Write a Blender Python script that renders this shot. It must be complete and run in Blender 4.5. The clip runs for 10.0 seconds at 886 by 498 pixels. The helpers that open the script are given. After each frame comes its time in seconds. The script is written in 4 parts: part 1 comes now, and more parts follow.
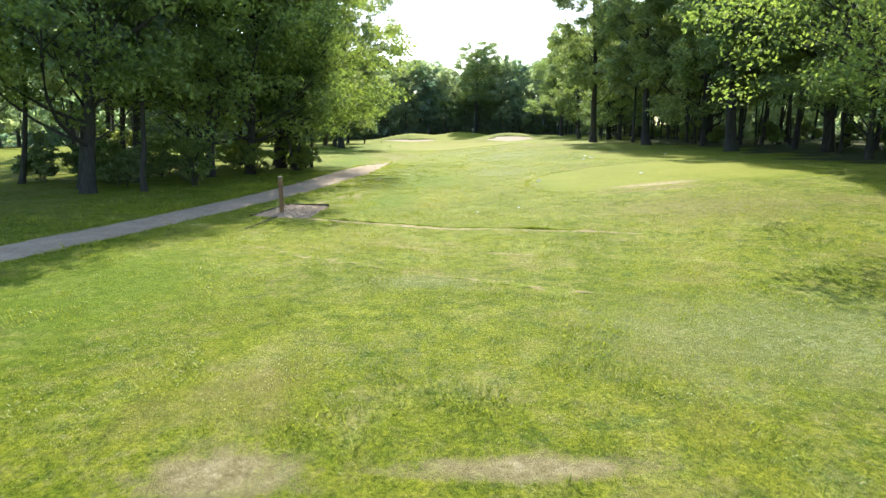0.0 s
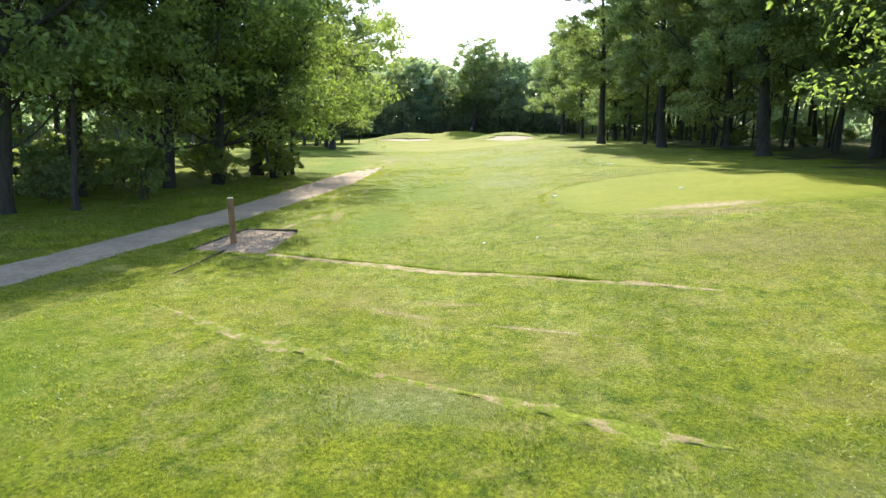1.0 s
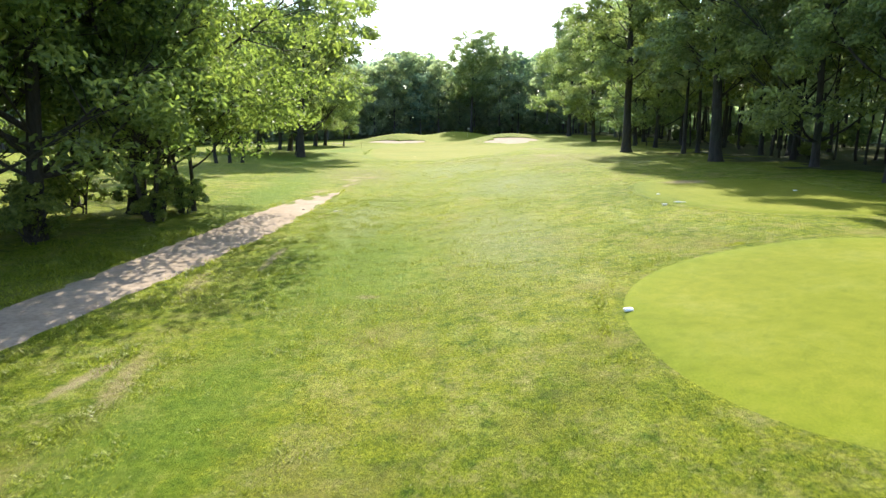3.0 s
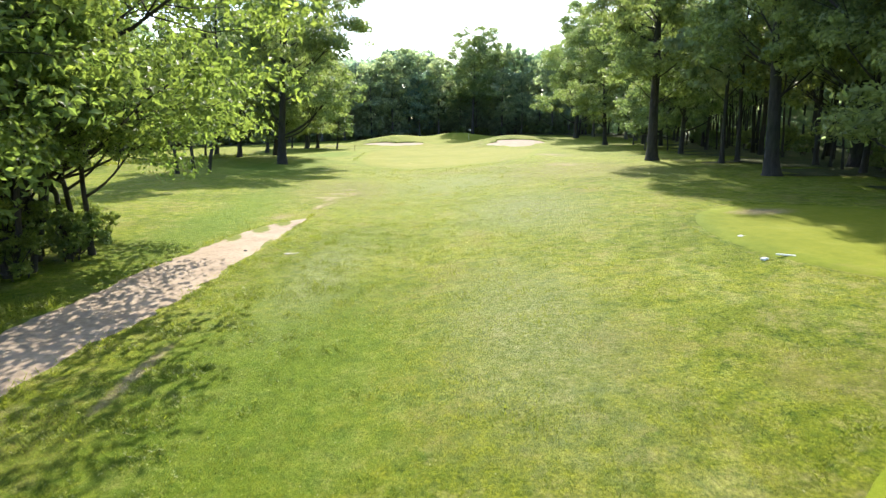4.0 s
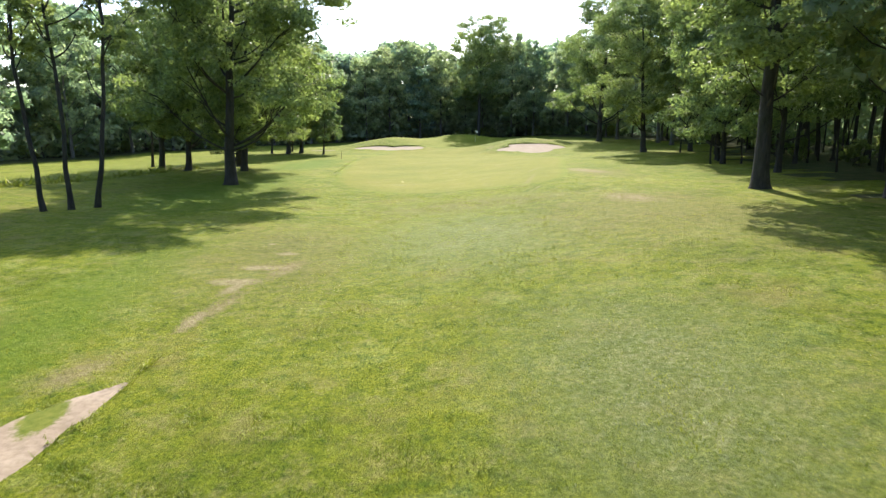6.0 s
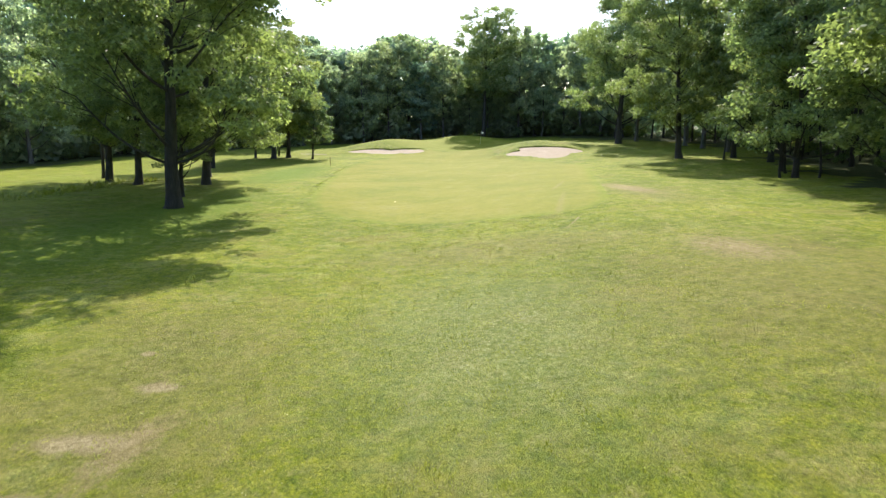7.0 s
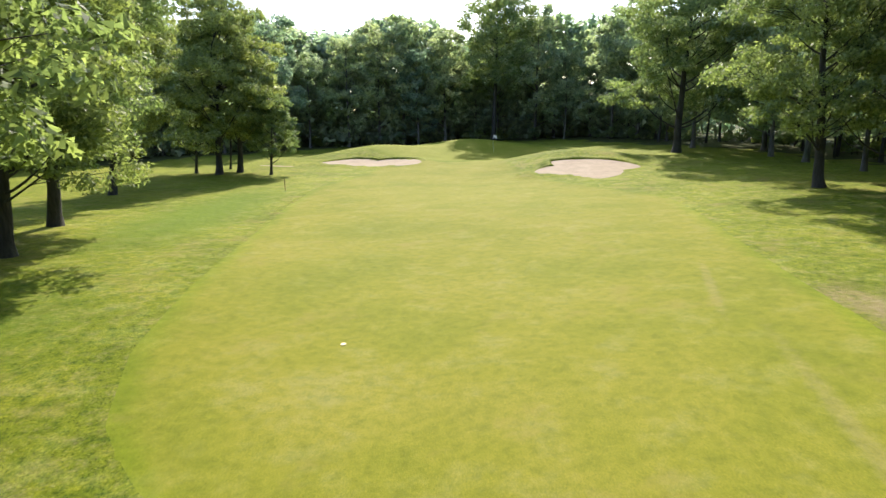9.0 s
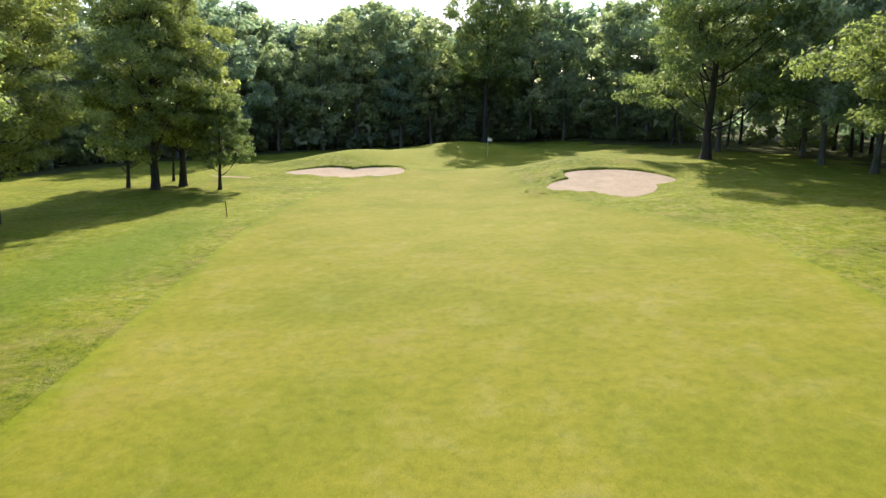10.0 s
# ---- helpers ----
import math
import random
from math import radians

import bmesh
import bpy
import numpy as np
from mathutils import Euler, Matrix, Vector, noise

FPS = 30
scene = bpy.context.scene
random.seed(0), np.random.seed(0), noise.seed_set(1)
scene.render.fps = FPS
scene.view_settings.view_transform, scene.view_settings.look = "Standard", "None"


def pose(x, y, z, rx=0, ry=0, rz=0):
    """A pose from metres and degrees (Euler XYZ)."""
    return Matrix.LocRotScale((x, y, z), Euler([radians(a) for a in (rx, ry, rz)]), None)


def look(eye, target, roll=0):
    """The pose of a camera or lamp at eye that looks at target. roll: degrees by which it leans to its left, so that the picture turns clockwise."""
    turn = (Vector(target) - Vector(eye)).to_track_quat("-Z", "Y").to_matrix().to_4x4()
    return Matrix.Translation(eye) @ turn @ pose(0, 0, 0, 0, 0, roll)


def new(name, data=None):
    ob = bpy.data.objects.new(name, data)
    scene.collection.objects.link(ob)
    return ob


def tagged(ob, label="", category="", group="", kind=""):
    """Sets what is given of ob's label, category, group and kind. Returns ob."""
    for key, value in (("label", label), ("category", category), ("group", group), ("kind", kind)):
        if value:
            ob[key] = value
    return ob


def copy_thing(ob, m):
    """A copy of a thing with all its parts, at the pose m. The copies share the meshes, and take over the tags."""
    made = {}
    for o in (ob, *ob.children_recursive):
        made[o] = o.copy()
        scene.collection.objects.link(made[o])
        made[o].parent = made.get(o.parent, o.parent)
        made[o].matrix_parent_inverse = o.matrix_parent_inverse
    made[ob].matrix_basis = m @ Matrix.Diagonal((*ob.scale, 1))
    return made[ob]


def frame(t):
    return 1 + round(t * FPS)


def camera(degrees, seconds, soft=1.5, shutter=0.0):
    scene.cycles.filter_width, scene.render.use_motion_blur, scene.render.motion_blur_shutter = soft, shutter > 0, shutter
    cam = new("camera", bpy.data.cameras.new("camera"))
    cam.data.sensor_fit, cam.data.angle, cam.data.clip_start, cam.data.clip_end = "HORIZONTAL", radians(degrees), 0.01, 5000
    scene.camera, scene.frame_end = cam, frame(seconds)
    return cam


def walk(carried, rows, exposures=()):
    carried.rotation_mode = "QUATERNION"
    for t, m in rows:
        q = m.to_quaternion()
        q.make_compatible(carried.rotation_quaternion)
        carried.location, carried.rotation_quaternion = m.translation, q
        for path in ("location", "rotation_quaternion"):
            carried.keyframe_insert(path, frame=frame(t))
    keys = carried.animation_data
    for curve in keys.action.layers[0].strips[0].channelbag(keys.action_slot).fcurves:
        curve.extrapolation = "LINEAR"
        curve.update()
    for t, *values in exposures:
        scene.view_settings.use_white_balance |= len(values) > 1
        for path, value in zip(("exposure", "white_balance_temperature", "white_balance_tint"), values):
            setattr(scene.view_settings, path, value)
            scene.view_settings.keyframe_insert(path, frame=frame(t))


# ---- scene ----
cam = camera(74.4, 10.0, soft=1.45, shutter=0.1)
METRES, EYE, TILT, LEAN, TURN = 79.06, 3.795, 0.0, 0.0, 0.0
ROWS = [
    (0.0, 0.0, 0.0, 0.0, -0.06, -12.0, 0.27),
    (0.5, -0.0, 0.0262, 0.0013, -0.18, -12.11, 0.29),
    (1.0, 0.0002, 0.0565, 0.0027, -0.3, -12.19, 0.26),
    (1.5, 0.0014, 0.0899, 0.0043, -0.4, -12.27, 0.3),
    (2.0, 0.004, 0.1264, 0.0062, -0.47, -12.33, 0.32),
    (3.5, 0.0165, 0.2511, 0.011, -0.35, -12.47, 0.3),
    (4.0, 0.0174, 0.2932, 0.013, -0.29, -12.5, 0.33),
    (4.5, 0.0177, 0.3357, 0.0148, -0.24, -12.53, 0.31),
    (5.0, 0.0178, 0.3793, 0.0164, -0.18, -12.56, 0.31),
    (5.5, 0.0175, 0.4247, 0.0178, -0.13, -12.65, 0.34),
    (7.0, 0.0169, 0.5943, 0.0231, 0.16, -12.92, 0.49),
    (7.5, 0.0158, 0.6574, 0.0249, 0.25, -13.03, 0.48),
    (8.0, 0.0142, 0.7236, 0.027, 0.34, -13.15, 0.48),
    (8.5, 0.0133, 0.7911, 0.0287, 0.37, -13.26, 0.48),
    (9.0, 0.0112, 0.8605, 0.0308, 0.11, -13.45, 0.54),
    (9.5, 0.008, 0.9295, 0.0325, -0.43, -13.62, 0.55),
    (10.0, 0.005, 0.9984, 0.0338, -1.61, -13.77, 0.59),
]
walk(cam, [(t, pose(0, 0, EYE, TILT, LEAN, TURN) @ pose(METRES * x, METRES * y, METRES * z, 90 + pitch, roll, yaw)) for t, x, y, z, yaw, pitch, roll in ROWS],
     exposures=[(0.0, 1.66, 6500, 11), (1.5, 1.70, 6500, 13), (3.5, 1.72, 6500, 14), (4.2, 1.72, 6500, 15), (5.5, 1.41, 6450, 16), (7.5, 1.44, 6500, 16), (8.5, 1.43, 6600, 16), (10.0, 1.29, 6950, 19)])

# ---- daylight ----
SUN_UP, SUN_RIGHT = 39.5, 4.0   # height over the horizon, and degrees to the right of straight ahead
world = bpy.data.worlds.new("sky")
scene.world = world
world.use_nodes = True
wn = world.node_tree
sky = wn.nodes.new("ShaderNodeTexSky")
sky.sky_type, sky.sun_disc = "NISHITA", False
sky.sun_elevation, sky.sun_rotation = radians(SUN_UP), radians(SUN_RIGHT)
sky.air_density, sky.dust_density, sky.ozone_density = 1.0, 1.0, 2.4
wn.links.new(sky.outputs[0], wn.nodes["Background"].inputs[0])
wn.nodes["Background"].inputs[1].default_value = 0.16
sun_data = bpy.data.lights.new("sun", "SUN")
sun_data.energy, sun_data.angle, sun_data.color = 3.85, radians(0.5), (1.0, 0.945, 0.83)
sun = new("sun", sun_data)
sun_way = Vector((math.sin(radians(SUN_RIGHT)) * math.cos(radians(SUN_UP)), math.cos(radians(SUN_RIGHT)) * math.cos(radians(SUN_UP)), math.sin(radians(SUN_UP))))
sun.matrix_world = look(sun_way * 80, (0, 0, 0))

# ---- the lie of the land: plan units of U metres ----
U = 1.15


def step(a, b, v):
    t = np.clip((v - a) / (b - a), 0, 1)
    return t * t * (3 - 2 * t)


def bump(x, y, cx, cy, sx, sy, amp):
    return amp * np.exp(-((x - cx) / sx) ** 2 - ((y - cy) / sy) ** 2)


# Bunkers: middle, outline on the plan, and the slope of the sand: height at a line y, and rise for each unit further.
BUNKERS = {
    "right": ((12.1, 105.2), [(16.6, 105.85), (15.82, 107.78), (14.23, 109.17), (12.16, 109.3), (9.6, 108.35), (9.47, 106.29), (7.37, 103.8), (8.98, 103.28), (10.11, 102.94), (11.22, 101.8), (12.09, 101.37), (13.46, 102.33), (14.6, 104.55)], (0.35, 101.5, 0.10)),
    "left": ((-6.2, 118.4), [(-1.38, 118.27), (-2.0, 120.54), (-3.65, 120.67), (-6.08, 119.72), (-8.09, 121.01), (-10.25, 120.03), (-12.05, 118.54), (-8.96, 117.4), (-7.07, 116.4), (-4.6, 116.46), (-2.11, 116.53)], (0.10, 116.7, 0.07)),
}


_reach = {}


def bunker_reach(key, a):
    """The outline's distance from the bunker's middle in the direction a."""
    (cx, cy), line, _ = BUNKERS[key]
    p = np.array(line) - (cx, cy)
    pa, pr = np.arctan2(p[:, 1], p[:, 0]), np.hypot(p[:, 0], p[:, 1])
    if key in _reach:
        return np.interp(a, *_reach[key])
    order = np.argsort(pa)
    fine_a = np.linspace(-math.pi, math.pi, 181)
    fine_r = np.interp(fine_a, pa[order], pr[order], period=2 * math.pi)
    for _ in range(2):
        fine_r = (np.roll(fine_r[:-1], 1) + 2 * fine_r[:-1] + np.roll(fine_r[:-1], -1)) / 4
        fine_r = np.append(fine_r, fine_r[0])
    _reach[key] = (fine_a, fine_r)
    return np.interp(a, fine_a, fine_r)


def inside(key, x, y):
    """Under 1 within the bunker's outline."""
    (cx, cy), _, _ = BUNKERS[key]
    return np.hypot(x - cx, y - cy) / bunker_reach(key, np.arctan2(y - cy, x - cx))


def plan_height(x, y):
    """Height of the ground in plan units."""
    x, y = np.asarray(x, float), np.asarray(y, float)
    far = step(55, 98, y)
    z = 0.78 - 0.80 * step(45, 108, y)
    near_rise = 0.105 * np.clip(x - 0.2, 0, 8) * step(6, 18, y) + 0.012 * np.clip(x - 8.2, 0, 14)
    far_rise = 0.05 * np.clip(x, 0, 22)
    z = z + near_rise * (1 - far) + far_rise * far
    z = z + 0.03 * np.clip(-x - 4, 0, 14) * (1 - step(72, 100, y))
    z = z + bump(x, y, 2.5, 136, 8.5, 9, 1.2) + bump(x, y, 4.8, 134, 4.8, 5.5, 0.32) + bump(x, y, -6.8, 126.5, 6.8, 6.0, 1.4) + bump(x, y, 12, 113, 6, 4.6, 1.25)
    for key in BUNKERS:
        q = inside(key, x, y)
        z0, y0, rise = BUNKERS[key][2]
        sand = z0 + rise * (y - y0)
        rim = 1 - step(1.02, 1.55, q)
        z = z * (1 - rim) + (sand + 0.10) * rim - (0.10 + 0.10 * np.clip(1 - q * q, 0, 1)) * (1 - step(0.93, 1.03, q))
    z = z + 0.05 * np.sin(0.31 * x + 1.0) * np.sin(0.23 * y) + 0.04 * np.sin(0.17 * x + 0.29 * y)
    return z


def height(x, y):
    """Height of the ground in metres at a place in metres."""
    return U * plan_height(np.asarray(x, float) / U, np.asarray(y, float) / U)


def on_ground(px, py, lift=0.0):
    """A place in metres on the ground for a place on the plan."""
    return Vector((px * U, py * U, float(height(px * U, py * U)) + lift))


# ---- materials ----
def material(name):
    m = bpy.data.materials.new(name)
    m.use_nodes = True
    nt = m.node_tree
    return m, nt, nt.nodes["Principled BSDF"]


def node(nt, kind, **values):
    n = nt.nodes.new(kind)
    for k, v in values.items():
        n.inputs[k].default_value = v
    return n


def coords(nt, scale=1.0):
    geo = nt.nodes.new("ShaderNodeNewGeometry")
    mp = nt.nodes.new("ShaderNodeMapping")
    s = scale if isinstance(scale, tuple) else (scale,) * 3
    mp.inputs["Scale"].default_value = s
    nt.links.new(geo.outputs["Position"], mp.inputs["Vector"])
    return mp.outputs["Vector"]


def noise_of(nt, scale, detail=4.0, rough=0.55, stretch=1.0):
    n = node(nt, "ShaderNodeTexNoise", Scale=scale, Detail=detail, Roughness=rough)
    nt.links.new(coords(nt, stretch), n.inputs["Vector"])
    return n.outputs["Fac"]


def ramp(nt, fac, *stops):
    r = nt.nodes.new("ShaderNodeValToRGB")
    e = r.color_ramp.elements
    while len(e) < len(stops):
        e.new(0.5)
    for el, (pos, col) in zip(e, stops):
        el.position, el.color = pos, (*col, 1) if len(col) == 3 else col
    nt.links.new(fac, r.inputs["Fac"])
    return r.outputs["Color"]


def mix(nt, fac, a, b, kind="MIX"):
    m = nt.nodes.new("ShaderNodeMix")
    m.data_type, m.blend_type = "RGBA", kind
    for v, slot in ((fac, 0), (a, 6), (b, 7)):
        if isinstance(v, (int, float)):
            m.inputs[slot].default_value = v
        elif isinstance(v, tuple):
            m.inputs[slot].default_value = (*v, 1)
        else:
            nt.links.new(v, m.inputs[slot])
    return m.outputs[2]


def relief(nt, bsdf, fac, strength, distance):
    b = node(nt, "ShaderNodeBump", Strength=strength, Distance=distance)
    nt.links.new(fac, b.inputs["Height"])
    nt.links.new(b.outputs["Normal"], bsdf.inputs["Normal"])


def frayed_ovals(nt, spots, fray, full=0.8, soft=0.32):
    """Where earth, other grass or painted sheen shows: turned ovals (x, y, half length, half width, degrees) with
    frayed edges.
    """
    geo = nt.nodes.new("ShaderNodeNewGeometry")
    total = None
    for x, y, a, b, deg in spots:
        mp = nt.nodes.new("ShaderNodeMapping")
        mp.vector_type = "TEXTURE"
        mp.inputs["Location"].default_value = (x * U, y * U, 0)
        mp.inputs["Rotation"].default_value = (0, 0, radians(deg))
        mp.inputs["Scale"].default_value = (a * U, b * U, 1000)
        nt.links.new(geo.outputs["Position"], mp.inputs["Vector"])
        ln = nt.nodes.new("ShaderNodeVectorMath")
        ln.operation = "LENGTH"
        nt.links.new(mp.outputs[0], ln.inputs[0])
        v = ln.outputs["Value"]
        if total is None:
            total = v
        else:
            mn = nt.nodes.new("ShaderNodeMath")
            mn.operation = "MINIMUM"
            nt.links.new(total, mn.inputs[0])
            nt.links.new(v, mn.inputs[1])
            total = mn.outputs[0]
    fr = nt.nodes.new("ShaderNodeMath")
    fr.operation = "MULTIPLY_ADD"
    nt.links.new(noise_of(nt, 4.5, 10, 0.85), fr.inputs[0])
    fr.inputs[1].default_value = fray
    nt.links.new(total, fr.inputs[2])
    span = fray + 1.4
    share = nt.nodes.new("ShaderNodeMath")
    share.operation = "DIVIDE"
    nt.links.new(fr.outputs[0], share.inputs[0])
    share.inputs[1].default_value = span
    return ramp(nt, share.outputs[0], ((0.5 * fray + 0.64 - soft) / span, (full, full, full)), ((0.5 * fray + 0.64 + soft) / span, (0, 0, 0)))


ROUGH_HUES = (0.092, 0.126, 0.007), (0.131, 0.163, 0.009), (0.165, 0.187, 0.015)


def turf(name, dark, mid, light, dry, dry_from, grain=1.0, spots=(), bare=0.8, depth=1.0, frayed=False, parched=(), bald=(), lush=(), sheen_in=(), bleach=0.0):
    """Mown or rough grass: hues at three scales, dry patches, worn earth, fine blades as relief;
    frayed: the mown grass passes into the rough by tufts, over the sheet's rim."""
    m, nt, b = material(name)
    spread_noise = noise_of(nt, 0.20, 6, 0.65)
    broad = ramp(nt, spread_noise, (0.34, dark), (0.50, mid), (0.66, light))
    if frayed:
        wild = ramp(nt, spread_noise, *zip((0.34, 0.50, 0.66), ROUGH_HUES))
        rim = nt.nodes.new("ShaderNodeAttribute")
        rim.attribute_name = "inner"
        add = nt.nodes.new("ShaderNodeMath")
        add.operation = "MULTIPLY_ADD"
        nt.links.new(noise_of(nt, 2.2, 8, 0.75), add.inputs[0])
        add.inputs[1].default_value = 1.6
        nt.links.new(rim.outputs["Fac"], add.inputs[2])
        half = nt.nodes.new("ShaderNodeMath")
        half.operation = "MULTIPLY"
        nt.links.new(add.outputs[0], half.inputs[0])
        half.inputs[1].default_value = 0.5
        broad = mix(nt, ramp(nt, half.outputs[0], (0.48, (0, 0, 0)), (0.82, (1, 1, 1))), wild, broad)
    d = depth
    fine = ramp(nt, noise_of(nt, 21.0 * grain, 6, 0.75), (0.32, (1 - 0.56 * d, 1 - 0.48 * d, 1 - 0.5 * d)), (0.50, (1, 1, 1)), (0.68, (1 + 0.55 * d, 1 + 0.48 * d, 1 + 0.6 * d)))
    col = mix(nt, 1.0, broad, fine, "MULTIPLY")
    tuft = ramp(nt, noise_of(nt, 3.4, 7, 0.72), (0.33, (1 - 0.42 * d, 1 - 0.3 * d, 1 - 0.3 * d)), (0.5, (1, 1, 1)), (0.68, (1 + 0.3 * d, 1 + 0.2 * d, 1 + 0.5 * d)))
    col = mix(nt, 1.0, col, tuft, "MULTIPLY")
    silver = ramp(nt, noise_of(nt, 0.8, 6, 0.7), (0.52, (1, 1, 1)), (0.68, (1 + 0.12 * d, 1 + 0.12 * d, 1 + 1.5 * d)))
    col = mix(nt, 1.0, col, silver, "MULTIPLY")
    patch = ramp(nt, noise_of(nt, 0.45, 7, 0.68), (dry_from, (0, 0, 0)), (dry_from + 0.18, (0.65, 0.65, 0.65)))
    col = mix(nt, patch, col, dry)
    if bleach:
        faded = ramp(nt, noise_of(nt, 1.5, 9, 0.78), (0.50, (0, 0, 0)), (0.66, (bleach, bleach, bleach)))
        col = mix(nt, faded, col, ramp(nt, noise_of(nt, 12.0, 5, 0.7), (0.35, (0.155, 0.140, 0.040)), (0.65, (0.33, 0.295, 0.115))))
    if lush:
        fresh = ramp(nt, noise_of(nt, 6.0, 7, 0.75), (0.32, (0.040, 0.082, 0.008)), (0.5, (0.085, 0.145, 0.010)), (0.7, (0.155, 0.215, 0.020)))
        col = mix(nt, frayed_ovals(nt, lush, 2.8, 0.75), col, fresh)
    # silvery sheen of backlit blades, painted into the grass colour
    if sheen_in:
        sheen = ramp(nt, noise_of(nt, 9.0, 7, 0.8), (0.36, (0.075, 0.105, 0.018)), (0.5, (0.150, 0.175, 0.060)), (0.66, (0.34, 0.36, 0.20)))
        col = mix(nt, frayed_ovals(nt, sheen_in, 3.0, 0.6), col, sheen)
    if parched:
        straw = ramp(nt, noise_of(nt, 5.0, 7, 0.75), (0.32, (0.085, 0.085, 0.022)), (0.5, (0.150, 0.138, 0.045)), (0.7, (0.235, 0.205, 0.09)))
        col = mix(nt, frayed_ovals(nt, parched, 3.0, 0.55), col, straw)
    if spots:
        earth = ramp(nt, noise_of(nt, 6.0, 7, 0.7), (0.3, (0.14, 0.105, 0.05)), (0.52, (0.26, 0.20, 0.11)), (0.75, (0.38, 0.31, 0.18)))
        col = mix(nt, frayed_ovals(nt, spots, 2.6, bare), col, earth)
    if bald:
        loam = ramp(nt, noise_of(nt, 9.0, 8, 0.75), (0.3, (0.12, 0.10, 0.04)), (0.5, (0.25, 0.21, 0.105)), (0.7, (0.42, 0.36, 0.22)))
        col = mix(nt, frayed_ovals(nt, bald, 2.6, 0.92, 0.24), col, loam)
    nt.links.new(col, b.inputs["Base Color"])
    b.inputs["Roughness"].default_value = 0.85
    b.inputs["Specular IOR Level"].default_value = 0.06
    relief(nt, b, noise_of(nt, 17.0 * grain, 7, 0.78), 0.8 * depth, 0.04)
    return m


def soil_like(name, a, b_, c, scale, bump_d=0.02, rough=0.95, grown=(), patchy=0.0):
    """Earth, sand or gravel; grown: ovals that grass has grown into."""
    m, nt, b = material(name)
    col = ramp(nt, noise_of(nt, scale, 8, 0.65), (0.28, a), (0.5, b_), (0.72, c))
    spots = ramp(nt, noise_of(nt, scale * 9, 3, 0.6), (0.35, (0.84, 0.83, 0.81)), (0.6, (1.05, 1.05, 1.05)))
    col = mix(nt, 1.0, col, spots, "MULTIPLY")
    if patchy:
        sward = ramp(nt, noise_of(nt, 14.0, 6, 0.75), (0.32, (0.055, 0.080, 0.008)), (0.5, (0.120, 0.155, 0.012)), (0.7, (0.19, 0.22, 0.03)))
        over = ramp(nt, noise_of(nt, 3.2, 9, 0.8), (0.53 - patchy - 0.03, (1, 1, 1)), (0.53 - patchy + 0.05, (0, 0, 0)))
        col = mix(nt, over, col, sward)
    if grown:
        grass = ramp(nt, noise_of(nt, 7.0, 6, 0.7), (0.3, (0.07, 0.105, 0.012)), (0.7, (0.16, 0.165, 0.03)))
        col = mix(nt, frayed_ovals(nt, grown, 1.6, 1.0, 0.10), col, grass)
    nt.links.new(col, b.inputs["Base Color"])
    b.inputs["Roughness"].default_value = rough
    b.inputs["Specular IOR Level"].default_value = 0.1
    relief(nt, b, noise_of(nt, scale * 6, 6, 0.7), 0.7, bump_d)
    return m


def leafy(name, dark, light, through_col, share=0.45, gloss=0.25):
    """Leaves that let light through; the hue changes leaf by leaf and clump by clump."""
    m, nt, b = material(name)
    geo = nt.nodes.new("ShaderNodeNewGeometry")
    info = nt.nodes.new("ShaderNodeObjectInfo")
    per = ramp(nt, geo.outputs["Random Per Island"], (0.0, dark), (0.6, light), (1.0, tuple(v * 1.25 for v in light)))
    big = ramp(nt, noise_of(nt, 0.45, 3, 0.5), (0.35, (0.75, 0.78, 0.75)), (0.65, (1.2, 1.12, 0.95)))
    one = ramp(nt, info.outputs["Random"], (0.0, (0.82, 0.9, 0.95)), (1.0, (1.15, 1.05, 0.85)))
    col = mix(nt, 1.0, mix(nt, 1.0, per, big, "MULTIPLY"), one, "MULTIPLY")
    nt.links.new(col, b.inputs["Base Color"])
    b.inputs["Roughness"].default_value = 0.45
    b.inputs["Specular IOR Level"].default_value = gloss
    tr = nt.nodes.new("ShaderNodeBsdfTranslucent")
    nt.links.new(mix(nt, 1.0, col, through_col, "MULTIPLY"), tr.inputs["Color"])
    ms = node(nt, "ShaderNodeMixShader", Fac=share)
    nt.links.new(b.outputs[0], ms.inputs[1])
    nt.links.new(tr.outputs[0], ms.inputs[2])
    nt.links.new(ms.outputs[0], nt.nodes["Material Output"].inputs["Surface"])
    return m


def bark_like(name, a, b_, scale=3.0):
    m, nt, b = material(name)
    f = noise_of(nt, scale, 8, 0.7, (3.0, 3.0, 0.5))
    col = ramp(nt, f, (0.3, a), (0.7, b_))
    moss = ramp(nt, noise_of(nt, 0.8, 4, 0.6), (0.5, (1, 1, 1)), (0.7, (0.75, 1.0, 0.6)))
    nt.links.new(mix(nt, 1.0, col, moss, "MULTIPLY"), b.inputs["Base Color"])
    b.inputs["Roughness"].default_value = 0.95
    relief(nt, b, f, 1.0, 0.10)
    return m


def plain(name, col, rough=0.6, wear=0.12, scale=14.0):
    m, nt, b = material(name)
    c = ramp(nt, noise_of(nt, scale, 5, 0.6), (0.3, tuple(v * (1 - wear) for v in col)), (0.7, tuple(min(1, v * (1 + wear)) for v in col)))
    nt.links.new(c, b.inputs["Base Color"])
    b.inputs["Roughness"].default_value = rough
    relief(nt, b, noise_of(nt, scale * 4, 4, 0.6), 0.25, 0.004)
    return m


